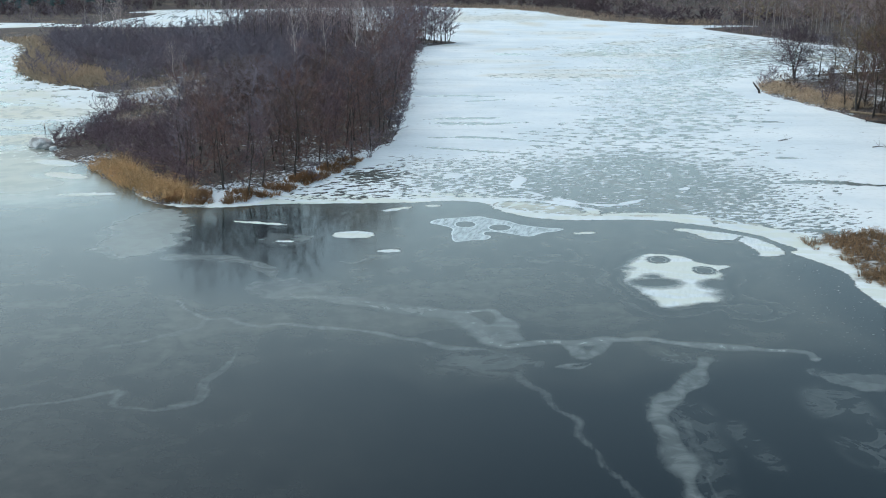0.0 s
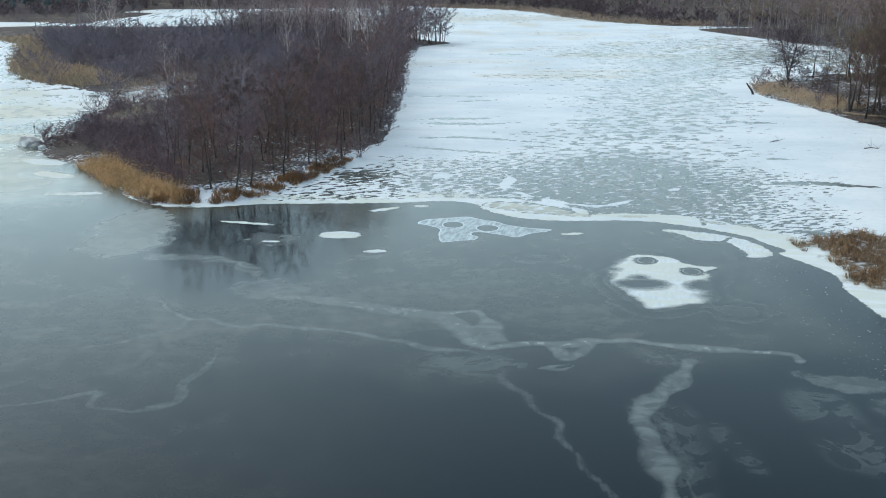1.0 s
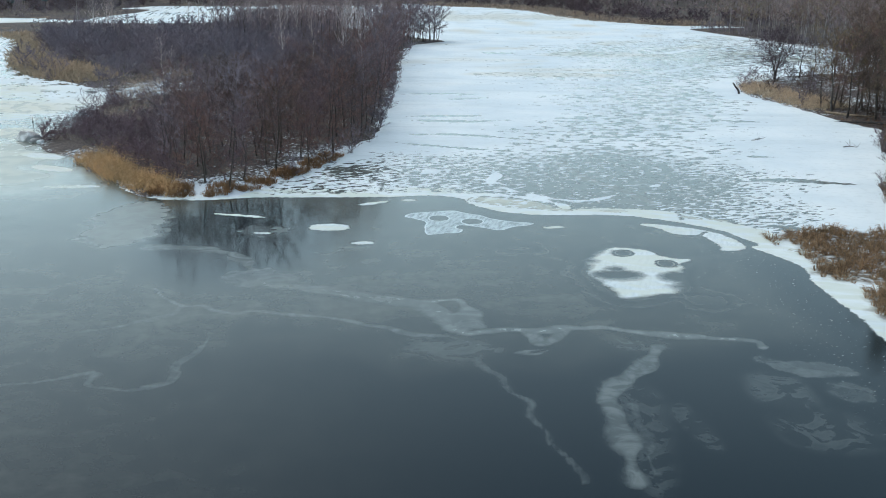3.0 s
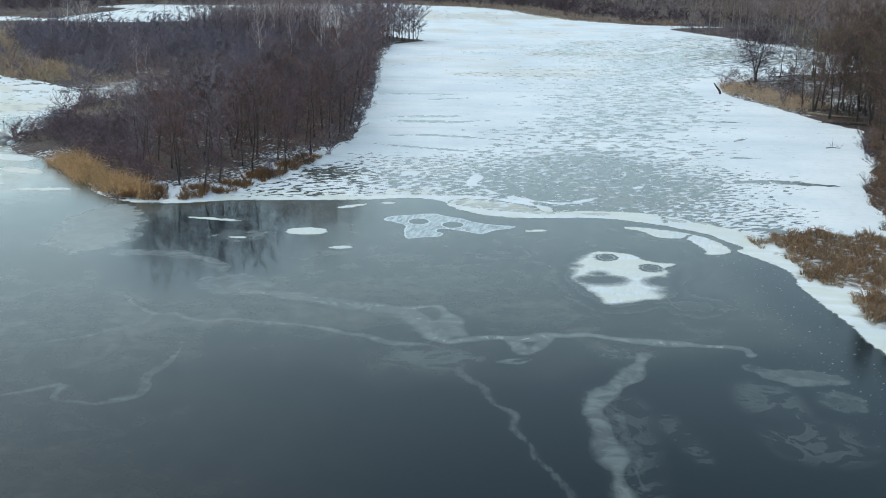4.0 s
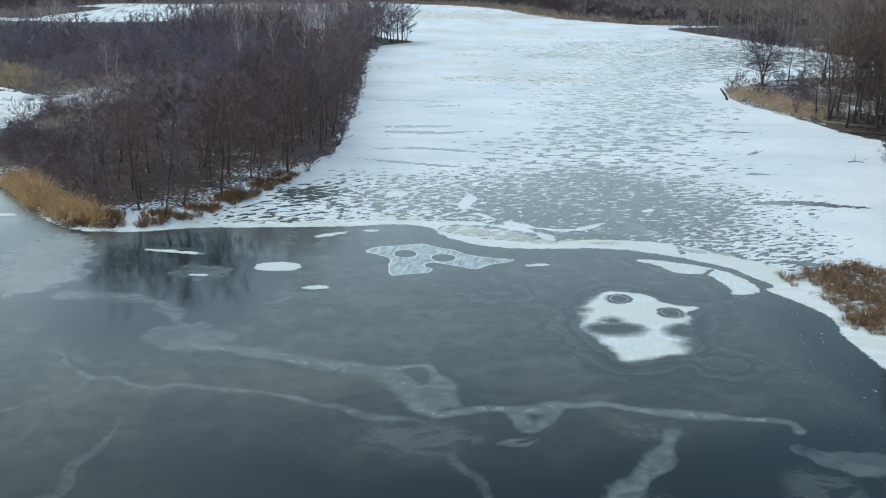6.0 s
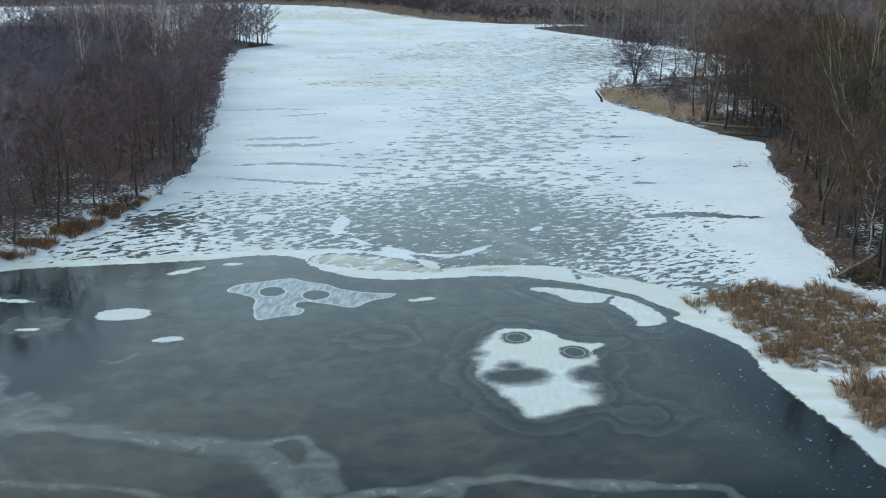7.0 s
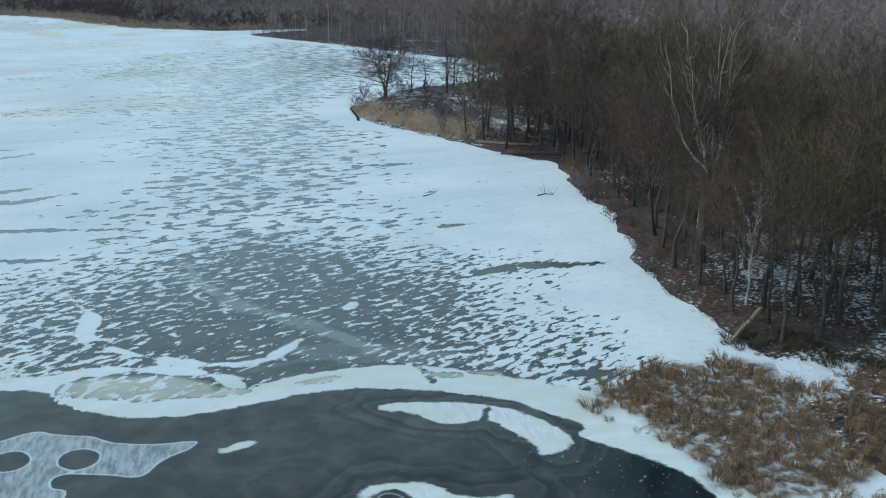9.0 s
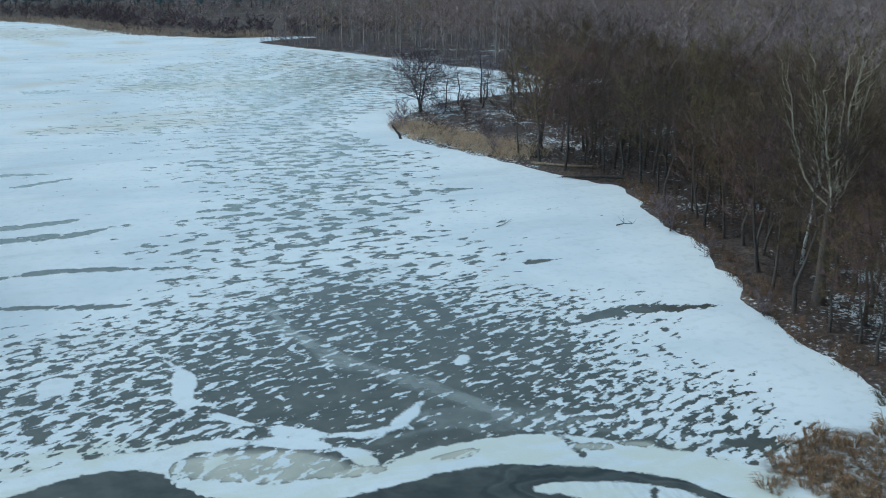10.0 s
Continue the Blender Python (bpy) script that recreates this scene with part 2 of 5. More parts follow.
    drift = n.mix(n.math("MULTIPLY", n.ramp(edge_band, -1.2, -0.4, 1.0, 0.0), n.ramp(streak, 0.35, 0.6, 0.45, 0.0)), drift, (0.44, 0.50, 0.52))
    old = n.math("MULTIPLY", n.ramp(edge_band, 3.2, 4.6, 1.0, 0.0), n.ramp(n.noise(2.2, 4, n.where((0.45, 1.0, 1.0), radians(12)), warp=0.8), 0.36, 0.62, 0.15, 0.85))
    drift = n.mix(old, drift, (0.66, 0.69, 0.62))
    drift = n.mix(n.math("MULTIPLY", n.attribute("tan"), 0.8), drift, (0.66, 0.62, 0.52))
    litter = n.math("MULTIPLY", n.attribute("litter"), n.ramp(n.noise(0.7, 4), 0.36, 0.58, 0.35, 1.0))
    straw = n.mix(n.ramp(fine, 0.35, 0.65), (0.070, 0.056, 0.044), (0.24, 0.19, 0.145))
    n.shade(Base_Color=n.mix(litter, n.mix(snow, ice, drift), straw), IOR=1.33)
    rough = n.math("ADD", n.math("MULTIPLY", milk, 0.25), n.math("ADD", n.ramp(mid, 0.3, 0.7, 0.0, 0.04), n.ramp(n.attribute("clear"), 0.0, 0.7, 0.13, 0.075)))
    rough = n.math("MAXIMUM", rough, n.math("MULTIPLY", slush, 0.5))
    n.shade(Roughness=n.ramp(n.math("MAXIMUM", snow, litter), 0, 1, rough, 0.85))
    height = n.math("ADD", n.math("MULTIPLY", snow, 0.6), n.math("MULTIPLY", n.math("MULTIPLY", fine, snow), 0.4))
    n.bump(height, 0.05)
    return n.mat


GROUND, ICE = ground_material(), ice_material()


# ---- plan: curves and distances ----
def smooth(points, closed=False, steps=8):
    """A rounded line through a few corners."""
    p = np.array(points, float)
    p = np.vstack([p[-1:], p, p[:2]]) if closed else np.vstack([2 * p[0] - p[1], p, 2 * p[-1] - p[-2]])
    t = np.linspace(0, 1, steps, endpoint=False)[:, None]
    out = []
    for a, b, c, d in zip(p, p[1:], p[2:], p[3:]):
        out.append(0.5 * (2 * b + (c - a) * t + (2 * a - 5 * b + 4 * c - d) * t ** 2 + (3 * b - a - 3 * c + d) * t ** 3))
    return np.vstack(out if closed else out + [p[-2:-1]])


def reach(xy, line, closed=False):
    """Distance of many places to a line; and how far along the line, 0 to 1, the nearest point of it lies."""
    a, b = (line, np.roll(line, -1, 0)) if closed else (line[:-1], line[1:])
    best, along = np.full(len(xy), 1e9), np.zeros(len(xy))
    for i, (p, q) in enumerate(zip(a, b)):
        d = q - p
        k = np.clip(((xy - p) @ d) / max(d @ d, 1e-9), 0, 1)
        gap = np.hypot(*(xy - p - k[:, None] * d).T)
        hit = gap < best
        best[hit], along[hit] = gap[hit], (i + k[hit]) / len(a)
    return best, along


def inside(xy, line):
    """Signed distance to a closed line, positive within it."""
    x, y = xy.T
    odd = np.zeros(len(xy), bool)
    for (ax, ay), (bx, by) in zip(line, np.roll(line, -1, 0)):
        if ay != by:
            odd ^= ((ay > y) != (by > y)) & (x < (bx - ax) * (y - ay) / (by - ay) + ax)
    return np.where(odd, 1, -1) * reach(xy, line, True)[0]


def local(xy, line, margin, fn):
    """fn only near the line; elsewhere a far value."""
    low, high = line.min(0) - margin, line.max(0) + margin
    near = np.all((xy > low) & (xy < high), 1)
    out = np.full(len(xy), -float(margin))
    out[near] = fn(xy[near])
    return out


def rough_noise(xy, size, seed=0.0):
    """Smooth noise of many places, about -1 to 1, from summed waves."""
    r = np.random.RandomState(int(seed * 10) + 7)
    out = np.zeros(len(xy))
    for k in range(10):
        turn, f = r.uniform(0, 6.283), r.uniform(0.5, 1.9) / size * 6.283
        out += np.sin((xy[:, 0] * math.cos(turn) + xy[:, 1] * math.sin(turn)) * f + r.uniform(0, 6.283)) / (0.6 + f * size / 6.283)
    return out / 3.2


ISLAND = smooth([(3, 296), (-5, 282), (-7, 247), (-6.5, 203), (-6.5, 180), (-7, 146), (-9, 132), (-11.5, 122), (-14.5, 114), (-18, 107.5), (-22, 104.5),
                 (-28, 105), (-33, 110), (-40, 120), (-47, 130), (-52.5, 138), (-51, 149), (-54, 176), (-67, 198), (-76, 204), (-91, 229), (-108, 279),
                 (-124, 303), (-150, 335), (-128, 352), (-92, 352), (-60, 362), (-25, 340), (-4, 306)], True)
RIGHT_LAND = smooth([(47, 94), (48.5, 104), (51, 111), (54, 117), (59, 128), (62, 139), (67, 150), (64, 158), (62.5, 168), (60.5, 177), (58.5, 188), (58, 193),
                     (61.5, 205), (75, 219), (92, 226), (108, 229), (125, 236), (116, 248), (110, 268), (104, 283), (99, 301), (94, 320), (88, 338),
                     (99, 358), (250, 380), (700, 380), (700, 20), (60, 20), (44, 55), (41, 72), (43, 84)], True, 6)
FAR_LAND = smooth([(-900, 400), (-300, 396), (-170, 400), (-138, 404), (-126, 440), (-112, 456), (-60, 470), (-11, 488), (28, 470), (44, 445), (52, 415), (64, 386), (80, 368), (99, 366), (250, 340),
                   (900, 330), (900, 1500), (-900, 1500)], True, 4)
LEFT_LAND = smooth([(-135, 372), (-122, 366), (-118, 385), (-112, 425), (-124, 432), (-160, 420), (-190, 395), (-165, 376)], True, 4)
WEST_LAND = smooth([(-900, 20), (-120, 20), (-112, 100), (-125, 190), (-170, 260), (-215, 330), (-260, 460), (-900, 470)], True, 4)


def land(xy):
    """Signed distance inland from the nearest shore."""
    d = np.max([inside(xy, c) for c in (ISLAND, RIGHT_LAND, FAR_LAND, LEFT_LAND, WEST_LAND)], 0)
    return d + rough_noise(xy, 9, 1) * 1.1 + rough_noise(xy, 2.6, 2) * 0.35


def land_height(d, xy):
    rise = np.clip(d / 2.2, -1, 1) * 0.35 + np.clip((d - 2) / 14, 0, 1) * 0.45 + np.clip((d - 20) / 200, 0, 1) * 2.5
    return rise + np.clip(d, 0, 1) * rough_noise(xy, 5, 3) * 0.12


def lines(core_low, core_high, step, low, high, growth=1.12):
    mid = list(np.arange(core_low, core_high + step, step))
    out, s = [mid[-1]], step
    while out[-1] < high:
        s *= growth
        out.append(out[-1] + s)
    back, s = [mid[0]], step
    while back[-1] > low:
        s *= growth
        back.append(back[-1] - s)
    return np.array(back[:0:-1] + mid + out[1:])


def sheet(name, xs, ys, material, fields, height):
    """One ground sheet over a net of lines, with its fields stored at the corners."""
    gx, gy = np.meshgrid(xs, ys)
    xy = np.stack([gx.ravel(), gy.ravel()], 1)
    w, h = len(xs), len(ys)
    values = fields(xy)
    co = np.column_stack([xy, height(xy, values)])
    i = (np.arange(h - 1)[:, None] * w + np.arange(w - 1)[None, :]).ravel()
    quads = np.stack([i, i + 1, i + w + 1, i + w], 1)
    ob = new(name, quick_mesh(name, co, quads, material))
    for key, v in values.items():
        ob.data.attributes.new(key, "FLOAT", "POINT").data.foreach_set("value", v.astype(np.float32))
    ob.data.polygons.foreach_set("use_smooth", np.ones(len(quads), bool))
    return ob


def quick_mesh(name, co, faces, material, slots=None):
    """A mesh from arrays: all faces have the same number of corners."""
    faces = np.asarray(faces)
    n = faces.shape[1]
    me = bpy.data.meshes.new(name)
    me.vertices.add(len(co))
    me.vertices.foreach_set("co", np.asarray(co, np.float32).ravel())
    me.loops.add(faces.size)
    me.loops.foreach_set("vertex_index", faces.astype(np.int32).ravel())
    me.polygons.add(len(faces))
    me.polygons.foreach_set("loop_start", np.arange(0, faces.size, n, dtype=np.int32))
    me.update(calc_edges=True)
    me.materials.append(material)
    return me


# ---- ground ----
def ground_fields(xy):
    d = land(xy)
    snow = 0.2 * np.exp(-((xy[:, 0] + 48) ** 2 / 60 + (xy[:, 1] - 188) ** 2 / 250)) + np.clip(1 - d / 2.5, 0, 1) * 0.10 + rough_noise(xy, 22, 4) * 0.06 - 0.05 - 0.16 * np.clip((xy[:, 1] - 300) / 60, 0, 1) + 0.5 * np.exp(-((xy[:, 0] - 46.5) ** 2 + (xy[:, 1] - 88.3) ** 2) / 9) + (0.30 * np.clip(1 - d / 4.5, 0, 1) + 0.16 * np.clip(1 - np.abs(d - 5) / 5, 0, 1)) * np.clip((135 - xy[:, 1]) / 15, 0, 1) * (xy[:, 0] < 10) * (xy[:, 0] > -27) + 0.03 * np.clip((xy[:, 1] - 168) / 10, 0, 1) * np.clip((90 - xy[:, 0]) / 10, 0, 1) * (xy[:, 0] > 40) * (xy[:, 1] < 240) + (0.13 * np.clip((d - 4.5) / 5, 0, 1) * np.clip((125 - xy[:, 1]) / 25, 0, 1) - 0.10 * np.clip(1 - d / 5, 0, 1)) * np.clip((xy[:, 0] - 40) / 8, 0, 1) * np.clip((175 - xy[:, 1]) / 20, 0, 1) + 0.03 * np.clip((xy[:, 0] - 30) / 15, 0, 1)
    return {"snow": snow, "inland": d}


ground = sheet("ground", lines(-130, 130, 1.5, -2600, 2600), lines(60, 330, 1.5, -700, 3600), GROUND, ground_fields, lambda xy, v: land_height(v["inland"], xy))
tagged(ground, "flat wooded shore with brown leaf litter and patchy snow", "ground", kind="structure")


# ---- the frozen lake ----
FRONT = smooth([(-75, 190), (-56, 150), (-52, 139), (-46, 129), (-38, 117.6), (-31.5, 108), (-27, 103.6), (-22, 103.2), (-17, 104.6), (-10, 105), (-4, 105.3), (1, 106.2), (4, 105.3), (5.5, 102.5), (8, 99.6), (12, 98.2), (16, 98.3), (20, 98.2),
                (24, 96.4), (28, 93.4), (29.6, 90.6), (30.6, 88.2), (29.8, 87.0), (31.2, 84), (32.3, 80.8), (31.8, 76.8), (32, 72.6), (32.4, 68.3), (32.3, 64), (34, 55), (38, 40)])
SNOWFIELD = np.vstack([FRONT, [(300, 40), (300, 900), (-400, 900), (-400, 190)]])
COVER_NEAR = [  # how much of the ice the snow hides: x, y, share
    (25.6, 121.9, 0.2), (17.3, 123.1, 0.33), (12.0, 126.9, 0.52), (7.2, 123.0, 0.4), (4.2, 116.1, 0.45), (1.8, 123.3, 0.5), (12.5, 114.0, 0.25), (29.1, 115.0, 0.15),
    (33.3, 110.6, 0.33), (33.4, 104.1, 0.42), (35.5, 101.1, 0.6), (38.8, 111.7, 0.8), (16.6, 110.1, 0.15), (34.5, 120.5, 0.5), (2.9, 132.6, 0.85), (0.7, 114.2, 0.4),
    (-1.4, 108.9, 0.7), (26.5, 106.4, 0.28), (22.2, 105.7, 0.10), (24.8, 131.4, 0.42), (32.4, 131.3, 0.58), (18.2, 141.7, 0.58), (43, 126, 0.85), (42, 106, 0.95)]
COVER_FAR = [
    (70.9, 252.2, 0.45), (53.4, 219.3, 0.48), (49.6, 192.1, 0.52), (35.9, 180.5, 0.48), (28.5, 180.0, 0.75), (47.5, 171.4, 0.7), (35.7, 159.9, 0.5), (46.9, 154.8, 0.8),
    (26.3, 150.9, 0.55), (33.8, 140.5, 0.58), (43.9, 142.7, 0.85), (14, 156, 0.85), (6, 173, 1.0), (56, 143, 1.0), (6, 141, 0.95), (0, 148, 1.0), (10, 167, 1.0), (20, 192, 0.86),
    (44, 270, 0.7), (10, 250, 1.0), (30, 330, 0.92), (0, 190, 1.0), (0, 225, 1.0), (24, 214, 0.7), (22, 235, 0.85), (0, 270, 1.0), (5, 310, 1.0), (57, 158, 1.0), (62, 170, 1.0)]
COVER_SHORE = [(48, 104, 1.0), (52, 124, 1.0), (-14, 130, 1.0), (60, 205, 0.8), (75, 232, 0.8)]
SKULL = smooth([(17.3, 86.6), (18.6, 86.6), (20.2, 85.8), (21.5, 83.9), (23.7, 83.1), (22.4, 81.9), (22.3, 80.7), (21.4, 79.0), (21.0, 77.6), (20.6, 75.7), (20.3, 74.2), (18.8, 73.6),
                (16.2, 72.6), (15.7, 74.2), (14.9, 77.1), (14.3, 79.0), (14.8, 80.7), (14.8, 82.3), (16.0, 84.7)], True)
FROST = smooth([(-1.3, 97.1), (-0.6, 98.5), (0.9, 99.0), (3.5, 99.7), (4.7, 98.8), (6.3, 97.8), (7.4, 96.5), (9.4, 95.5), (11.2, 95.0), (10.7, 94.2), (9.1, 93.4), (7.8, 92.2),
                (6.0, 93.2), (4.5, 93.9), (3.9, 93.7), (3.8, 92.9), (4.4, 92.3), (4.0, 91.2), (2.6, 90.9), (1.0, 90.5), (0.7, 93.1), (0.8, 95.0), (-0.2, 96.2)], True)
STRIP = smooth([(21.3, 94.7), (22.4, 95.1), (25.5, 93.8), (28.0, 91.9), (29.1, 89.3), (29.4, 87.3), (28.2, 85.9), (26.8, 86.1), (27.0, 87.6), (26.7, 89.0), (26.3, 90.8), (23.9, 91.4), (22.7, 93.4)], True)
REED_BED = smooth([(46, 90.6), (42, 92.8), (37.4, 92.7), (34.6, 91.6), (33.6, 89.5), (33.9, 86.5), (34.4, 83.5), (33.2, 79.4), (34.6, 77.4), (38, 76.8), (44, 78.5), (50, 83), (50, 86), (45.5, 86), (43.8, 88)], True)
REED_NOOK = smooth([(34, 70.5), (36, 75), (40, 74.5), (46, 72), (44, 66), (37, 66.5)], True)
SEAM_MAIN = [(-23.0, 85.4), (-19.8, 85.5), (-16.8, 84.5), (-14.3, 82.2), (-12.6, 78.6), (-10.8, 75.3), (-8.6, 74.3), (-6.1, 73.5), (-3.5, 72.3), (-1.1, 71.7), (1.3, 70.8), (2.4, 68.4), (3.2, 65.5)]
SEAM_EAST = [(3.2, 65.5), (4.2, 64.8), (6.8, 65.6), (9.0, 65.4), (10.9, 65.9), (13.9, 65.9), (16.7, 65.0), (20.2, 64.4), (23.3, 63.8), (23.7, 62.9)]
SEAM_THIN = [(-19.6, 73.8), (-16.8, 70.3), (-15.0, 70.1), (-12.9, 68.4), (-10.9, 69.1), (-7.8, 68.2), (-4.7, 67.4), (-1.6, 65.7), (0.6, 64.5), (2.8, 64.1), (4.9, 62.9)]
SEAM_BEND = [(-26, 54.5), (-21.2, 56.2), (-19.1, 57.2), (-18.3, 55.3), (-16.1, 54.8), (-14.3, 56.1), (-14.2, 58.8), (-13.4, 62.2), (-13.4, 64.6)]
SEAM_DEEP = [(16.5, 62.6), (15.1, 59.1), (13.7, 57.1), (12.1, 54.8), (12.0, 52.7), (12.1, 50.7), (12.1, 48.0), (11.9, 44)]
SEAMS = [  # milky seams: width, strength, corners
    (0.68, 0.55, SEAM_MAIN), (0.36, 0.66, SEAM_EAST), (0.28, 0.40, SEAM_THIN), (0.24, 0.32, SEAM_BEND), (0.55, 0.55, SEAM_DEEP),
    (0.5, 0.5, [(1.3, 71.5), (3.7, 71.8), (4.4, 69.0), (4.7, 66.3)]), (0.45, 0.5, [(8.3, 65.2), (8.8, 63.0), (9.5, 63.5), (10.9, 65.6)]),
    (0.22, 0.27, [(-22.2, 64.5), (-18.6, 66.5), (-17.0, 68.1), (-16.8, 70.3)]), (0.26, 0.32, [(4.4, 60.2), (6.2, 56.2), (7.0, 54.0), (7.4, 51.7), (8.2, 48.3), (9.6, 44)]),
    (0.4, 0.34, [(13.3, 53.1), (13.4, 49.2), (13.2, 45)]), (0.10, 0.4, [(7.1, 61.1), (8.2, 61.7), (9.2, 61.6), (8.2, 61.0), (7.1, 61.1)]),
    (0.6, 0.95, [(17.5, 127.4), (17.4, 123.7), (18.5, 116.9), (20.6, 112.6), (22.8, 108.2), (23.8, 105.1), (24.6, 103.6)]),
    (0.10, 0.45, [(-8.5, 84.1), (-7.4, 83.7), (-6.3, 85.1)]),
]
FLAKES = [  # small snow patches: centre, half sizes, turn
    (-8.1, 92.8, 1.9, 1.35, 0), (-4.6, 87.4, 1.05, 0.55, 5), (12.9, 93.4, 1.1, 0.4, 12), (26.1, 112, 1.0, 0.6, 42), (1.2, 119.0, 1.2, 1.5, 0), 
    (-4.6, 102.6, 1.9, 0.5, 33), (-17.5, 97, 3.0, 0.35, -14), (-1, 104.0, 0.9, 0.35, 5), 
    (-14, 90.5, 0.9, 0.35, 0), (-43, 118.5, 3.2, 1.3, -30), (-37.5, 109, 3.2, 0.7, 5), (-47, 126, 3.5, 1.5, -30), 
    (61, 222, 2.0, 1.6, 0),
]
RIDGES = [(0.5, [(8.3, 111.4), (10.3, 108.9), (12.3, 106.6), (14.9, 104.8), (16.5, 104.3), (18.5, 105.0)]), (0.5, [(17.0, 104.3), (18.5, 105.0), (20.0, 106.2), (21.1, 107.4)]),
          (0.2, [(18.5, 105), (18.9, 103.4), (18.9, 101.9)]), (0.85, [(8.9, 118.2), (8.4, 115), (7.7, 111.7)]), (0.22, [(4.8, 126.6), (7.6, 123.7), (8.2, 120.7), (8.9, 118.2)]),
          (1.8, [(4, 208.4), (12.3, 208.9), (19.6, 206.6), (31.2, 205.4), (40.9, 203.8)]), (2.0, [(18, 239), (25.0, 238.8), (32.8, 239.0), (48.3, 241.6)]),
          (1.4, [(41.4, 224.6), (48.6, 224.8), (55, 231), (61.8, 238.9)]), (1.2, [(16, 163), (19, 170), (21, 178)]), (1.6, [(48, 262), (60, 268), (72, 285)])]
LEADS = [(0.95, [(-3, 143.6), (-0.1, 144.1), (3.5, 144.5), (8.9, 142.9), (13.6, 141.2)]), (0.7, [(-4, 137.6), (-0.7, 136.1), (3.2, 134.6), (6.6, 133.2), (9.1, 132.8)]),
         (1.2, [(-3, 160), (1.2, 161.1), (5, 161.2), (9.9, 162.4)]), (1.3, [(-2, 156.5), (0.8, 156.3), (6.8, 155.9), (10.9, 157.3)]), (0.8, [(3, 179.6), (6.8, 180.8), (11.2, 182.5)]),
         (0.4, [(15.6, 175.4), (20.5, 172.5)]), (1.05, [(37, 115.2), (38.5, 115.5), (42.7, 115.5), (46.1, 114.3), (49.4, 113.6)]), (1.0, [(34.0, 94.5), (35, 94.1), (36.2, 93.5)]),
         (0.22, [(41.0, 111.2), (43.9, 110.7), (45.4, 109.2)]), (0.3, [(39.4, 112.0), (39.3, 109.4), (39.5, 106.9), (40.4, 104.0)]), (0.5, [(40.0, 129.6), (42.7, 129.8), (46.3, 129.5)]),
         (1.0, [(46, 159), (51, 158)]), (0.9, [(8, 262), (24, 264), (44, 263)]), (0.16, [(25.6, 100.6), (26.0, 98.6), (25.7, 96.6)]), (1.0, [(-5, 186), (3, 187), (9, 186)])]


def taper(wide, gap, along):
    return wide * np.sqrt(np.sin(np.clip(along, 0.02, 0.98) * math.pi)) - gap


def ellipse(xy, cx, cy, a, b, turn):
    c, s = math.cos(radians(turn)), math.sin(radians(turn))
    u, v = xy[:, 0] - cx, xy[:, 1] - cy
    p, q = u * c + v * s, v * c - u * s
    k = np.hypot(p / a, q / b) + 1e-6
    return -k * (k - 1) / (np.hypot(p / a ** 2, q / b ** 2) + 1e-6)


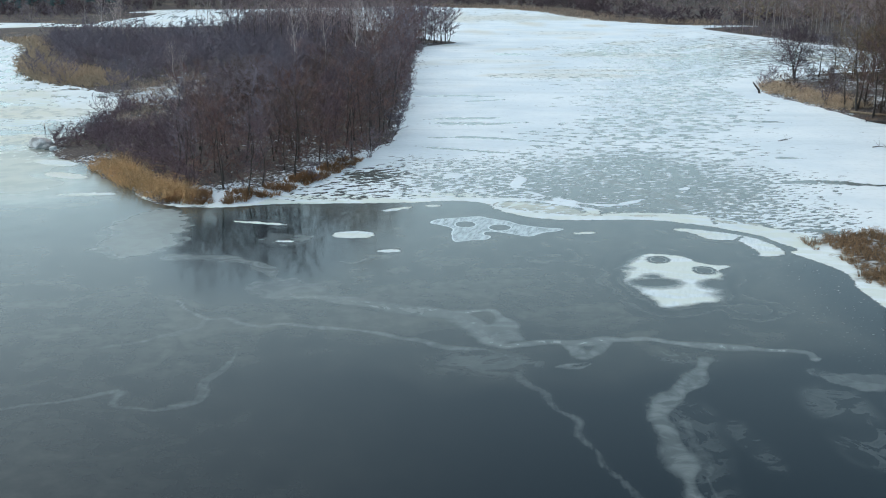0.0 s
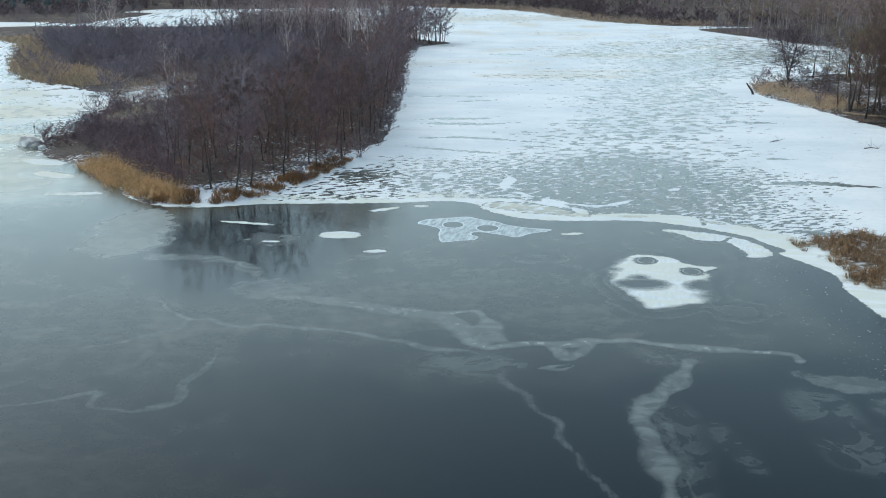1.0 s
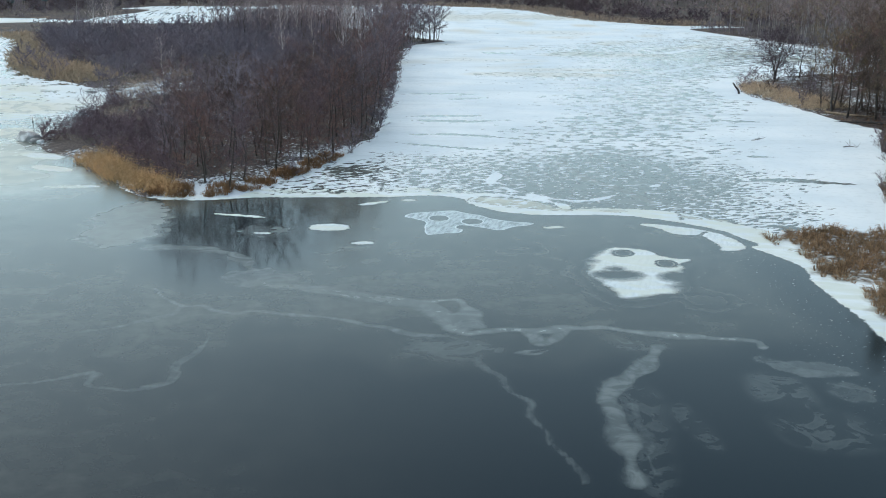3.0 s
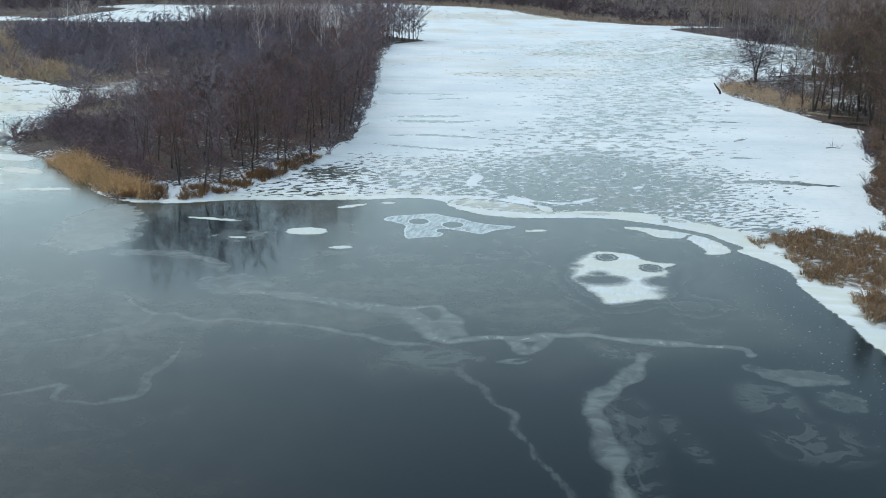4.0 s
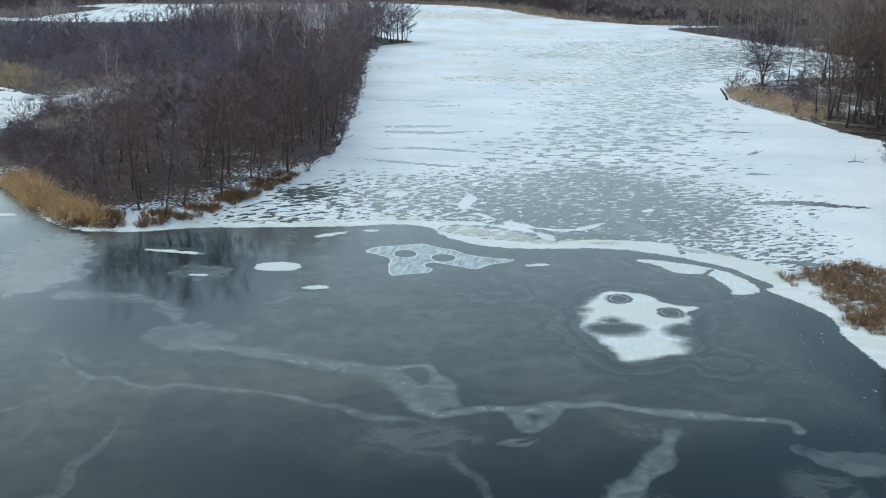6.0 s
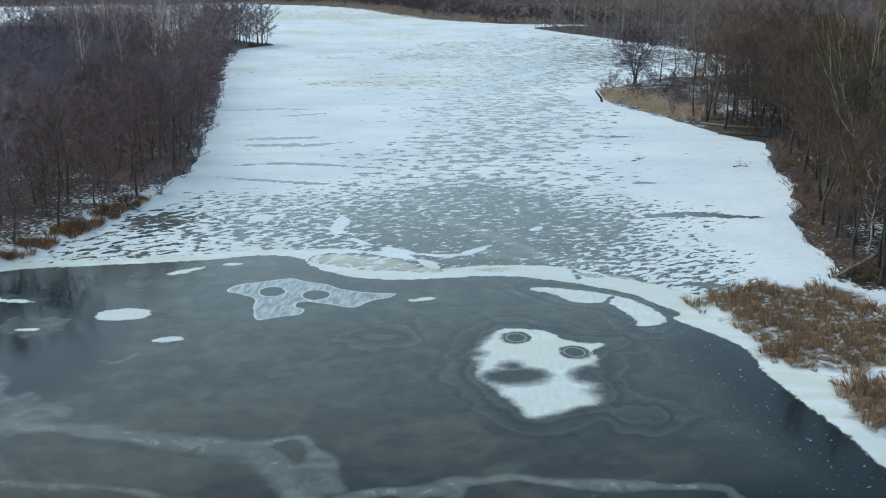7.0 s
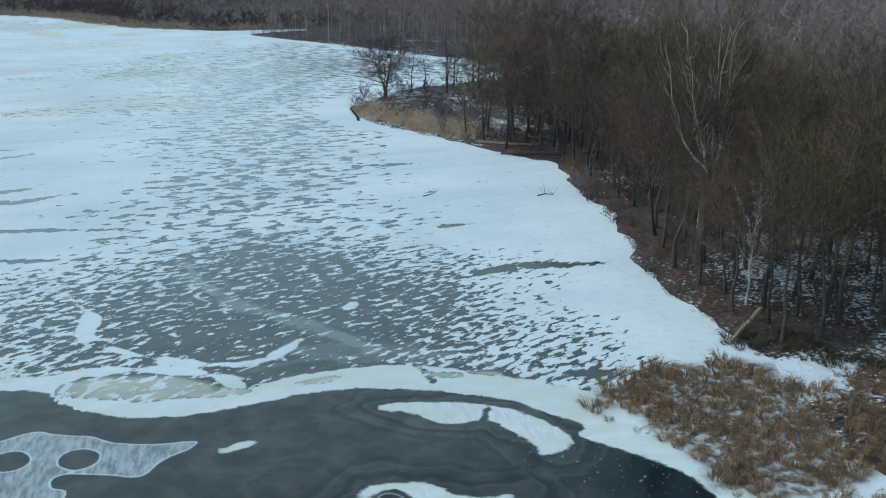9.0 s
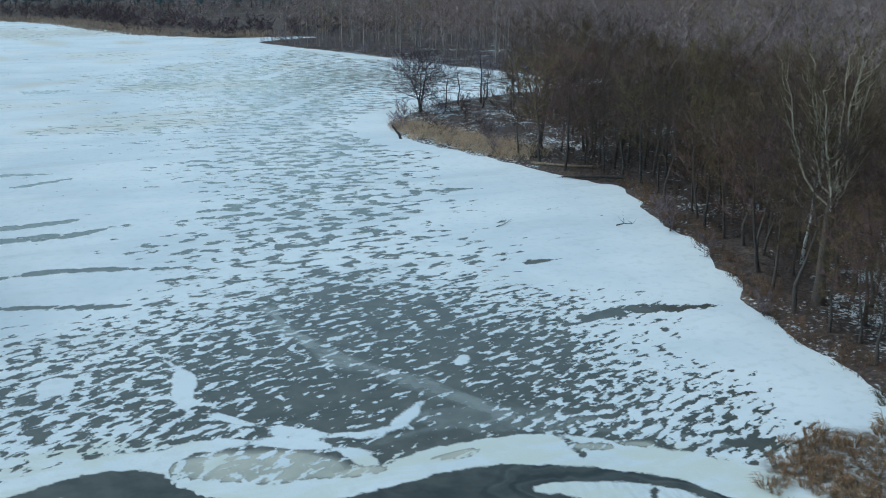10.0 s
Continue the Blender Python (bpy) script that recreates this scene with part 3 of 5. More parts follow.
def ice_fields(xy):
    x, y = xy.T
    n3, n9, n25 = rough_noise(xy, 3, 5), rough_noise(xy, 9, 6), rough_noise(xy, 25, 7)
    field = np.clip(inside(xy, SNOWFIELD), -30, 400)
    shore = land(xy)
    # how much of the ice the snow covers, behind the front edge
    total, cover = np.full(len(xy), 1e-6), np.full(len(xy), 1e-6)
    for cx, cy, share in COVER_NEAR + COVER_FAR + COVER_SHORE:
        size = 4.0 if cy < 150 else 8.0 if cy < 200 else 16.0
        w = size ** 2 / (((x - cx) ** 2 + (y - cy) ** 2) + size ** 2) ** 1.7
        total, cover = total + w, cover + w * share
    cover = cover / total
    cover = np.where(cover > 0.75, 0.75 + (cover - 0.75) * 2.0, cover)
    cover -= 0.30 * np.exp(-np.hypot((x + 8.5) / 3.2, (y - 118.5) / 4.5) ** 4)
    far = np.clip((y - 215) / 60, 0, 1)
    cover -= far * (0.10 + 0.14 * n25)
    cover = np.clip(cover + 0.07 * n9, 0, 1)
    cover = np.clip(cover - 0.08 * np.clip((y - 138) / 15, 0, 1) * (cover < 0.85), 0, 1)
    cover *= np.clip(field / 0.7, 0, 1)
    left = np.clip((-40 - x) / 6, 0, 1) * np.clip((y - 112) / 10, 0, 1)
    cover = np.where(left > 0, cover * (1 - left) + left * np.clip(0.66 + 0.30 * n9 + 0.25 * n25, 0, 1) * np.clip((y - 122) / 30, 0, 1), cover)
    # solid snow: the band along the front edge, the shores and loose patches
    snow = np.full(len(xy), -3.0)
    band = np.interp(x, [-25, -10, 3, 8, 16, 22, 30, 36], [0.3, 1.6, 1.8, 2.4, 2.8, 3.3, 3.6, 4.2]) + 0.8 * n9
    snow = np.maximum(snow, np.where(field > -3, np.minimum(field, band - field), -3))
    snow = np.maximum(snow, np.where((field > 0) & (x > -35), 0.6 + shore + 1.8 * n9 + 0.8 * n3, -3))
    snow = np.maximum(snow, np.where(field > -0.3, np.where(x > 28, np.minimum(shore + 6 + 3 * n9, 3), -3.0), -3))
    soft = np.full(len(xy), 0.06)
    skull = local(xy, SKULL, 9, lambda p: inside(p, SKULL))
    eyes = np.maximum(ellipse(xy, 18.0, 84.9, 0.85, 0.95, 0), ellipse(xy, 21.1, 81.8, 0.8, 0.95, 0))
    eyes_all = eyes + 0.12 * n3
    clouds = np.max([ellipse(xy, x0, y0, a0, b0, 0) for x0, y0, a0, b0 in
                     ((16.5, 78.5, 2.0, 1.25), (16.6, 80.1, 0.65, 0.7), (21.9, 78.0, 2.0, 1.5), (21.4, 75.6, 1.0, 0.6), (13.8, 80.9, 0.9, 0.6), (14.6, 82.4, 0.7, 0.5), (15.2, 84.9, 0.6, 0.6))], 0)
    snow = np.maximum(snow, np.min([skull, -eyes - 0.15, -clouds - 0.15], 0))
    soft += np.where(skull > -5, np.clip((79.5 - y) / 8, 0, 1) * 0.45 + 0.55 * np.exp(-np.clip(-clouds, 0, 9) / 0.7), 0)
    strip = local(xy, STRIP, 9, lambda p: inside(p, STRIP))
    crack = ellipse(xy, 26.5, 91.6, 0.16, 1.6, -35)
    snow = np.maximum(snow, np.minimum(strip, -crack))
    for flake in FLAKES:
        snow = np.maximum(snow, ellipse(xy, *flake))
    for wide, corners in RIDGES:
        line = smooth(corners)
        snow = np.maximum(snow, local(xy, line, 5, lambda p: taper(wide, *reach(p, line))) + 0.25 * n3)
    for wide, corners in LEADS:
        line = smooth(corners)
        lead = local(xy, line, 5, lambda p: taper(wide, *reach(p, line))) + 0.1 * n3 * (field > 0)
        cover = np.where(lead > 0, cover * (1 - 0.85 * np.clip(lead / 0.35, 0, 1)), cover)
        snow = np.minimum(snow, np.where(lead > -1.5, -lead, snow))
    # milky seams and frost
    bent = xy + np.stack([rough_noise(xy, 4, 30) * 0.25 + rough_noise(xy, 1.6, 32) * 0.05, rough_noise(xy, 4, 31) * 0.25 + rough_noise(xy, 1.6, 33) * 0.05], 1)
    milk = np.zeros(len(xy))
    for wide, strength, corners in SEAMS:
        line = smooth(corners)
        g = local(bent, line, 8, lambda p: -reach(p, line)[0])
        g = np.clip(1 + (g + 0.15 * n9) / (2.0 * wide * np.maximum(0.4, 1 + 0.7 * rough_noise(xy, 7, 61))), 0, 1)
        milk = np.maximum(milk, strength * np.clip(1.35 * g, 0, 1))
    frost = local(xy, FROST, 6, lambda p: inside(p, FROST))
    gaps = np.max([ellipse(xy, 2.1, 96.6, 0.9, 1.05, 0), ellipse(xy, 5.3, 95.4, 0.95, 1.05, 0)], 0)
    frost = np.minimum(frost, -gaps)
    frost = np.clip(frost, -2, 2)
    for cx, cy, a, b, turn, s in ((25.8, 58.9, 3.3, 1.7, -12, 0.40), (23.2, 60.3, 1.3, 1.0, -30, 0.3), (26.9, 55.4, 2.1, 2.2, 20, 0.32), (3.4, 67.4, 1.2, 2.4, 15, 0.42), (-27.0, 94, 4.4, 9.0, 5, 1.0),
                                  (-14, 91, 3.2, 2.6, 0, 0.4), (-17, 97.5, 3.5, 1.0, -14, 0.3), (24, 103, 6, 2.2, -30, 0.5), (-12, 77, 3.5, 3.5, 0, 0.4)):
        e = ellipse(bent, cx, cy, a, b, turn) / min(a, b)
        milk = np.maximum(milk, s * np.clip(e * 2.6 + 0.2 * n3 + 0.3 * n9 + 0.55 * rough_noise(bent, 2.3, 50), 0, 1))
    haze = np.zeros(len(xy))
    for cx, cy, a, b, turn, s in ((22.6, 55.5, 2.6, 3.4, 10, 0.22), (23.4, 50.2, 3.4, 3.4, 0, 0.20), (16.4, 50.5, 1.2, 3.6, 12, 0.15), (13.3, 50, 2.0, 8, -5, 0.16), (15.5, 63.0, 2.4, 1.6, 0, 0.2), (3, 62, 4, 3, 0, 0.2)):
        haze = np.maximum(haze, s * np.clip(2.0 * ellipse(bent, cx, cy, a, b, turn) / min(a, b) + 0.3 * n9, 0, 1))
    pool = ellipse(xy, 9.4, 103.3, 5.0, 2.1, -24)
    snow = np.maximum(snow, np.where(field > 0, 0.55 - np.abs(pool + 0.75) + 0.25 * n3, -3))
    slush = np.clip(pool * 1.6 + 0.2 * n3, 0, 1) * 0.8 * (field > 0.2)
    for cx, cy, a, b, turn in ((13.5, 100.6, 2.2, 0.7, -12), (19.5, 100.0, 1.8, 0.6, 0), (27, 97.5, 1.6, 0.6, -30), (29, 96.9, 1.2, 0.5, -30), (33.2, 86.4, 1.3, 0.9, 0)):
        slush = np.maximum(slush, np.clip(ellipse(xy, cx, cy, a, b, turn) * 2 + 0.3 * n3, 0, 0.8))
        snow = np.where(slush > 0.3, np.minimum(snow, 0.35 - slush), snow)
    slush = np.maximum(slush, np.clip(0.4 + n25 * 0.8 + n9 * 0.3, 0, 1) * np.clip((-30 - x) / 14, 0, 1) * np.clip((y - 95) / 20, 0, 1) * 0.75)
    slush = np.maximum(slush, far * np.clip(0.45 + 0.5 * n25, 0, 1) * 0.75)
    slush = np.maximum(slush, 0.05 * np.clip(field / 2, 0, 1))
    veil = np.clip(1 - np.abs(field - 5.4) / 2.2, 0, 1) * np.clip((x - 12) / 5, 0, 1) * np.clip((36 - x) / 3, 0, 1)
    milk = np.maximum(milk, 0.6 * veil * (0.55 + 0.45 * np.sin(field * 4.2 + 2.2 * n9)))
    tan = np.clip(n25 * 0.9 + n9 * 0.35 - 0.25, 0, 1) * np.clip((y - 190) / 60, 0, 1)
    tan = np.maximum(tan, 0.5 * np.clip(0.1 + n25, 0, 1) * np.clip((-42 - x) / 10, 0, 1))
    for cx, cy, a, b, deep in ((24, 218, 17, 6, 0.6), (30, 227, 14, 4, 0.5), (46, 262, 16, 8, 0.5), (22, 405, 42, 20, 0.7), (38, 330, 16, 12, 0.4), (14, 246, 14, 5, 0.35),
                               (-64, 166, 12, 7, 0.8), (-60, 141, 9, 6, 0.8), (-48, 116, 9, 8, 0.5), (-76, 190, 10, 8, 0.5)):
        stain = deep * np.clip(ellipse(xy, cx, cy, a, b, 0) / (0.6 * b) + 0.5 * n9 + 0.2, 0, 1)
        tan, slush = np.maximum(tan, stain), np.maximum(slush, stain * 0.9)
        cover = np.where(stain > 0.05, np.minimum(cover, 1.0 - 0.6 * stain), cover)
    # dark clear ice close in, grey ice towards the front edge
    # less dark to the left: the sky's brighter reflection painted into the ice colour
    dark = np.clip((73 - y + 4 * n25 + 2 * n9) / 15, 0, 1) * np.interp(x, [-22, -4, 12], [0.48, 0.75, 1.0])
    dark = np.maximum(dark, np.clip((x - 14) / 14, 0, 1) * np.clip((72 - y) / 12, 0, 1))
    dark = np.maximum(dark, np.clip(1 - np.abs(field + 1.6) / 1.9, 0, 1) * 0.35 * (x > 2))
    dark = np.maximum(dark, np.clip((x - 24) / 6, 0, 1) * np.clip((90 - y) / 8, 0, 1) * 0.9)
    dark = np.maximum(dark, np.clip(2.2 * (1 - np.hypot((x + 16) / 11, (y - 89) / 18)), 0, 0.95))
    dark = np.maximum(dark, 0.4 * np.clip((x - 9) / 6, 0, 1) * np.clip((91 - y) / 6, 0, 1))
    dark = np.where(field > 0, 0.12, np.clip(dark, 0, 1))
    litter = np.clip(np.maximum(local(xy, REED_BED, 5, lambda p: inside(p, REED_BED)), local(xy, REED_NOOK, 5, lambda p: inside(p, REED_NOOK))) / 0.8 + 0.7 + 0.8 * n3, 0, 1)
    return {"litter": litter, "snow": np.clip(snow, -3, 3), "soft": soft, "cover": cover, "milk": np.clip(milk, 0, 1), "haze": haze, "near": np.clip(np.max([skull, strip * 1.15, ellipse(xy, 22.5, 72.5, 1.2, 1.0, 0) - 0.6, ellipse(xy, 9, 86, 1.5, 0.8, 0) - 1.0], 0), -6, 3), "eye": np.clip(eyes_all, -2, 2), "speck": np.clip((x - 24) / 6, 0, 1) * np.clip(-field / 2, 0, 1) * np.clip(1 + (field + 1) / 9, 0, 1) * 0.8, "frost": frost, "band": np.clip(field, -2, 9), "slush": slush, "tan": tan, "clear": dark}


lake = sheet("frozen_lake", np.sort(np.concatenate([lines(-45, 60, 0.5, -420, 420, 1.06), np.arange(-24.75, 32, 0.5)])), np.sort(np.concatenate([lines(40, 200, 0.5, -400, 520, 1.06), np.arange(46.25, 101, 0.5)])), ICE, ice_fields, lambda xy, v: 0.0 * xy[:, 0])
tagged(lake, "frozen lake of grey clear ice with snow ripples, white patches and milky seams", "lake ice", kind="structure")


# ---- woody plants ----
def unit(v):
    return v / np.maximum(np.linalg.norm(v, axis=-1, keepdims=True), 1e-9)


def rods(p, q, r0, r1, sides):
    """Tapered rods from p to q; a rod with r1 = 0 ends in a point."""
    p, q, r0, r1 = (np.asarray(v, float) for v in (p, q, r0, r1))
    d = unit(q - p)
    ref = np.where(np.abs(d[:, 2:3]) > 0.9, np.array([[1.0, 0, 0]]), np.array([[0, 0, 1.0]]))
    u = unit(np.cross(d, ref))
    v = np.cross(d, u)
    a = np.arange(sides) * 2 * math.pi / sides
    ring = u[:, None] * np.cos(a)[None, :, None] + v[:, None] * np.sin(a)[None, :, None]
    low = p[:, None] + ring * r0[:, None, None]
    base = np.arange(len(p))[:, None]
    k = np.arange(sides)[None, :]
    if np.all(r1 == 0):
        co = np.concatenate([low, q[:, None]], 1).reshape(-1, 3)
        i = base * (sides + 1)
        return co, np.stack([i + k, i + (k + 1) % sides, i + sides + 0 * k], 2).reshape(-1, 3)
    co = np.concatenate([low, q[:, None] + ring * r1[:, None, None]], 1).reshape(-1, 3)
    i = base * 2 * sides
    a, b, c, d = i + k, i + (k + 1) % sides, i + sides + (k + 1) % sides, i + sides + k
    return co, np.concatenate([np.stack([a, b, c], 2).reshape(-1, 3), np.stack([a, c, d], 2).reshape(-1, 3)])


def joined(pieces):
    cos, fs, n = [], [], 0
    for co, f in pieces:
        cos.append(co)
        fs.append(f + n)
        n += len(co)
    return np.vstack(cos), np.vstack(fs)


def branch_out(r, p, q, count, low, length, lift, spread=0.9):
    """Side shoots off the rods p-q: starts and ends."""
    k = np.repeat(np.arange(len(p)), count)
    t = r.uniform(low, 1.0, len(k))[:, None]
    start = p[k] + (q[k] - p[k]) * t
    way = unit(q[k] - p[k]) + r.normal(0, spread, (len(k), 3)) + np.array([0, 0, lift])
    size = np.linalg.norm(q[k] - p[k], axis=1)
    return start, start + unit(way) * (length * r.uniform(0.6, 1.25, len(k)) * (0.5 + 0.5 * size / max(size.mean(), 1e-6)))[:, None]


def slivers(p, q, r):
    """Fine twigs: one thin blade each."""
    side = unit(np.cross(q - p, np.array([0.37, 0.61, 0.70]))) * r[:, None]
    co = np.stack([p - side, p + side, q], 1).reshape(-1, 3)
    return co, np.arange(len(co)).reshape(-1, 3)


def tree_shape(seed, height, girth, bare, spread, limbs, subs, twigs, lift=0.9, thick=1.0, stems=1, lean=0.05, fork=0.0, rings=7, sides=5):
    """A bare broadleaf tree: trunk (co, faces) and crown (co, faces)."""
    r = np.random.RandomState(seed)
    trunk, crown = [], []
    for s in range(stems):
        h = height * (1 if s == 0 else r.uniform(0.7, 0.95))
        tilt = r.normal(0, lean, 2) + (0 if stems == 1 else 0.2 * np.array([math.cos(s * 6.283 / stems), math.sin(s * 6.283 / stems)]))
        z = np.linspace(0, 1, rings)
        bend = np.cumsum(r.normal(0, 0.012 * h, (rings, 2)), 0) * (1 + fork) * math.sqrt(7 / rings)
        line = np.column_stack([tilt[0] * h * z + bend[:, 0] - bend[0, 0], tilt[1] * h * z + bend[:, 1] - bend[0, 1], h * 0.94 * z])
        line[0, 2] = -0.4
        g = girth * (1 if s == 0 else 0.75) * (1 - 0.93 * z ** 0.9)
        g[0] *= 1.35
        trunk.append(rods(line[:-1], line[1:], g[:-1], g[1:], sides))
        w = (np.arange(limbs) + r.uniform(0, 1, limbs)) / limbs
        u = bare + (1 - bare) * w * 0.96
        root = np.column_stack([np.interp(u, z, line[:, i]) for i in range(3)])
        a = np.arange(limbs) * 2.4 + r.uniform(-0.5, 0.5, limbs)
        out = spread * np.sqrt(np.clip(1 - (1.75 * w - 0.75) ** 2, 0.06, 1)) * r.uniform(0.7, 1.2, limbs)
        rise = lift * (0.35 + 0.9 * w)
        mid = root + np.column_stack([np.cos(a), np.sin(a), rise]) * (0.5 * out)[:, None]
        a2 = a + r.normal(0, 0.4, limbs)
        end = mid + np.column_stack([np.cos(a2), np.sin(a2), rise * 1.3]) * (0.5 * out)[:, None]
        lr = np.maximum(0.012 * thick, np.interp(u, z, g) * 0.42)
        crown += [rods(root, mid, lr, lr * 0.6, 3), rods(mid, end, lr * 0.6, 0 * lr, 3)]
        p, q = np.vstack([root, mid]), np.vstack([mid, end])
        sp, sq = branch_out(r, p, q, subs, 0.2, 0.40 * spread, 0.4 * lift, 0.7)
        crown.append(rods(sp, sq, np.full(len(sp), 0.011 * thick), np.zeros(len(sp)), 3))
        tp, tq = branch_out(r, np.vstack([sp, mid]), np.vstack([sq, end]), twigs, 0.1, 0.25 * spread, 0.3 * lift, 0.8)
        crown.append(slivers(tp, tq, np.full(len(tp), 0.0085 * thick)))
    return joined(trunk), joined(crown)


def part(name, shape, material, parent, label=""):
    ob = new(name, quick_mesh(name, *shape, material))
    ob.parent = parent
    return tagged(ob, label)


def tree(name, shape, wood, twig, label, category="tree", group=""):
    """A tree standing at the origin: a foot with its trunk and crown."""
    foot = tagged(new(name), label, category, group)
    part("trunk", shape[0], wood, foot)
    part("crown", shape[1], twig, foot)
    return foot


def spots(seed, count, low, high, allow, gap, tries=40):
    """Places in a box that allow() likes, no closer than gap to one another."""
    r = np.random.RandomState(seed)
    c = np.column_stack([r.uniform(low[0], high[0], count * tries), r.uniform(low[1], high[1], count * tries)])
    c = c[allow(c)]
    cells, out = {}, []
    for p in c:
        k = (int(p[0] // gap), int(p[1] // gap))
        if any(math.dist(p, o) < gap for i in (-1, 0, 1) for j in (-1, 0, 1) for o in cells.get((k[0] + i, k[1] + j), ())):
            continue
        cells.setdefault(k, []).append(p)
        out.append(p)
        if len(out) == count:
            break
    return np.array(out)


def at_ground(xy):
    xy = np.atleast_2d(xy)
    return land_height(land(xy), xy)


def planted(models, places, seed, low=0.8, high=1.2, limit=None):
    """Copies of the models at the places; the models themselves take the first places."""
    r = np.random.RandomState(seed)
    z = at_ground(places)
    for i, ((x, y), h) in enumerate(zip(places, z)):
        m = models[i % len(models)]
        k = r.uniform(low, high) * (1.0 if limit is None else limit[i])
        spot = pose(x, y, h - 0.05, 0, 0, r.uniform(0, 360))
        if i < len(models):
            m.matrix_basis, m.scale = spot, (k, k, k)
            continue
        keep = m.scale.copy()
        c = copy_thing(m, spot)
        c.scale = (k, k, k * r.uniform(0.9, 1.1))
        m.scale = keep


def thicket(name, shapes, places, materials, seed, label, category, low=0.8, high=1.2, zs=None):
    """Plants too many to count: all of one kind joined into one mesh; a shape is a trunk and a crown, or one of them."""
    r = np.random.RandomState(seed)
    z = (at_ground(places) if zs is None else zs) - 0.05
    pick = r.randint(0, len(shapes), len(places))
    cos, fs, kinds, n = [], [], [], 0
    for s, pieces in enumerate(shapes):
        mine = np.where(pick == s)[0]
        if not len(mine):
            continue
        a, k = r.uniform(0, 6.283, len(mine)), r.uniform(low, high, len(mine))
        c, sn = np.cos(a)[:, None], np.sin(a)[:, None]
        for slot, (co, f) in enumerate(pieces):
            x = (co[None, :, 0] * c - co[None, :, 1] * sn) * k[:, None] + places[mine, 0][:, None]
            y = (co[None, :, 0] * sn + co[None, :, 1] * c) * k[:, None] + places[mine, 1][:, None]
            h = co[None, :, 2] * k[:, None] + z[mine][:, None]
            cos.append(np.stack([x, y, h], 2).reshape(-1, 3))
            fs.append((f[None] + (np.arange(len(mine)) * len(co))[:, None, None]).reshape(-1, 3) + n)
            kinds.append(np.full(len(mine) * len(f), slot, np.int32))
            n += len(mine) * len(co)
    me = quick_mesh(name, np.vstack(cos), np.vstack(fs), materials[0])
    for extra in materials[1:]:
        me.materials.append(extra)
    me.polygons.foreach_set("material_index", np.concatenate(kinds))
    return tagged(new(name, me), label, category, kind="stuff")


def tussock(seed, blades, height, spread, lean, thick=0.016):
    """A tuft of dry blades."""
    r = np.random.RandomState(seed)
    p = np.column_stack([r.normal(0, spread, (blades, 2)), np.full(blades, -0.1)])
    h = height * r.uniform(0.55, 1.15, blades)
    way = r.normal(0, lean, (blades, 2)) + p[:, :2] * 0.25
    end = p + np.column_stack([way * h[:, None], h * r.uniform(0.6, 1.0, blades)])
    tip = (end + np.column_stack([way * 0.7 * h[:, None], -0.12 * h]))[: blades // 3]
    w = np.full(blades, thick)
    return joined([rods(p, end, w, 0 * w, 3), rods(end[: blades // 3], tip, w[: blades // 3] * 0.6, 0 * w[: blades // 3], 3)])


# ---- island wood ----
def island_wood(p):
    d = inside(p, ISLAND)
    line = np.interp(p[:, 1], [100, 108, 116, 130, 160, 200, 240, 300], [-21, -24, -30, -33, -33, -30, -30, -32])
    return (d > 1.0) & (p[:, 0] > line)


FULL = dict(subs=4, twigs=10, thick=1.5)
ALDERS = [tree("alder_tree", tree_shape(10 + i, 9.6 + 1.1 * (i % 4), 0.12, 0.26 + 0.04 * (i % 3), 3.3 + 0.4 * (i % 2), 17, lift=0.8, lean=0.09, fork=0.7, **FULL), ALDER_BARK, (ALDER_TWIGS, RUST_TWIGS, SHRUB_TWIGS, ALDER_TWIGS, RUST_TWIGS, GREY_TWIGS, SHRUB_TWIGS)[i % 7],
               "bare alder with dark trunk and fine purple-brown twigs", group="island alders") for i in range(7)]
ISLAND_SPOTS = spots(1, 430, (-36, 102), (5, 300), island_wood, 3.1)
near_first = np.argsort(ISLAND_SPOTS[:, 1])
front = ISLAND_SPOTS[near_first[:230]]
planted(ALDERS, front, 2, 0.55, 1.12, np.where(front[:, 0] > -11, 1.05, np.interp(front[:, 1], [125, 150, 175, 205], [1.0, 0.85, 0.62, 0.5])))
LOW = dict(limbs=12, subs=1, twigs=12, rings=5, sides=4)
LOW_TREES = [tree_shape(60 + i, 10.0 + i, 0.12, 0.10, 3.3, thick=3.6, **LOW) for i in range(4)]
rest = ISLAND_SPOTS[near_first[230:]]
shoreward = rest[:, 0] > -13
thicket("island_woodland", LOW_TREES, rest[shoreward], (ALDER_BARK, ALDER_TWIGS), 3, "bare purple-brown alder wood on the island", "woodland", 0.7, 1.05)
thicket("young_woodland", LOW_TREES, rest[~shoreward & (rest[:, 1] < 262)], (ALDER_BARK, SHRUB_TWIGS), 3, "lower young bare wood behind the front alders", "woodland", 0.3, 0.5)
back_spots = spots(19, 170, (-72, 262), (-6, 345), lambda p: (inside(p, ISLAND) > 3) & (p[:, 0] > -58 + 0.25 * (p[:, 1] - 262)), 3.6)
thicket("back_woodland", LOW_TREES, back_spots, (ALDER_BARK, HAZED_PURPLE), 5, "taller bare wood at the island's far end", "woodland", 0.75, 1.1)

SHRUB_SHAPES = [tree_shape(80 + i, 3.0, 0.035, 0.06, 1.5, 5, 1, 9, 0.9, 2.6, stems=4, lean=0.2, rings=4, sides=3) for i in range(4)]
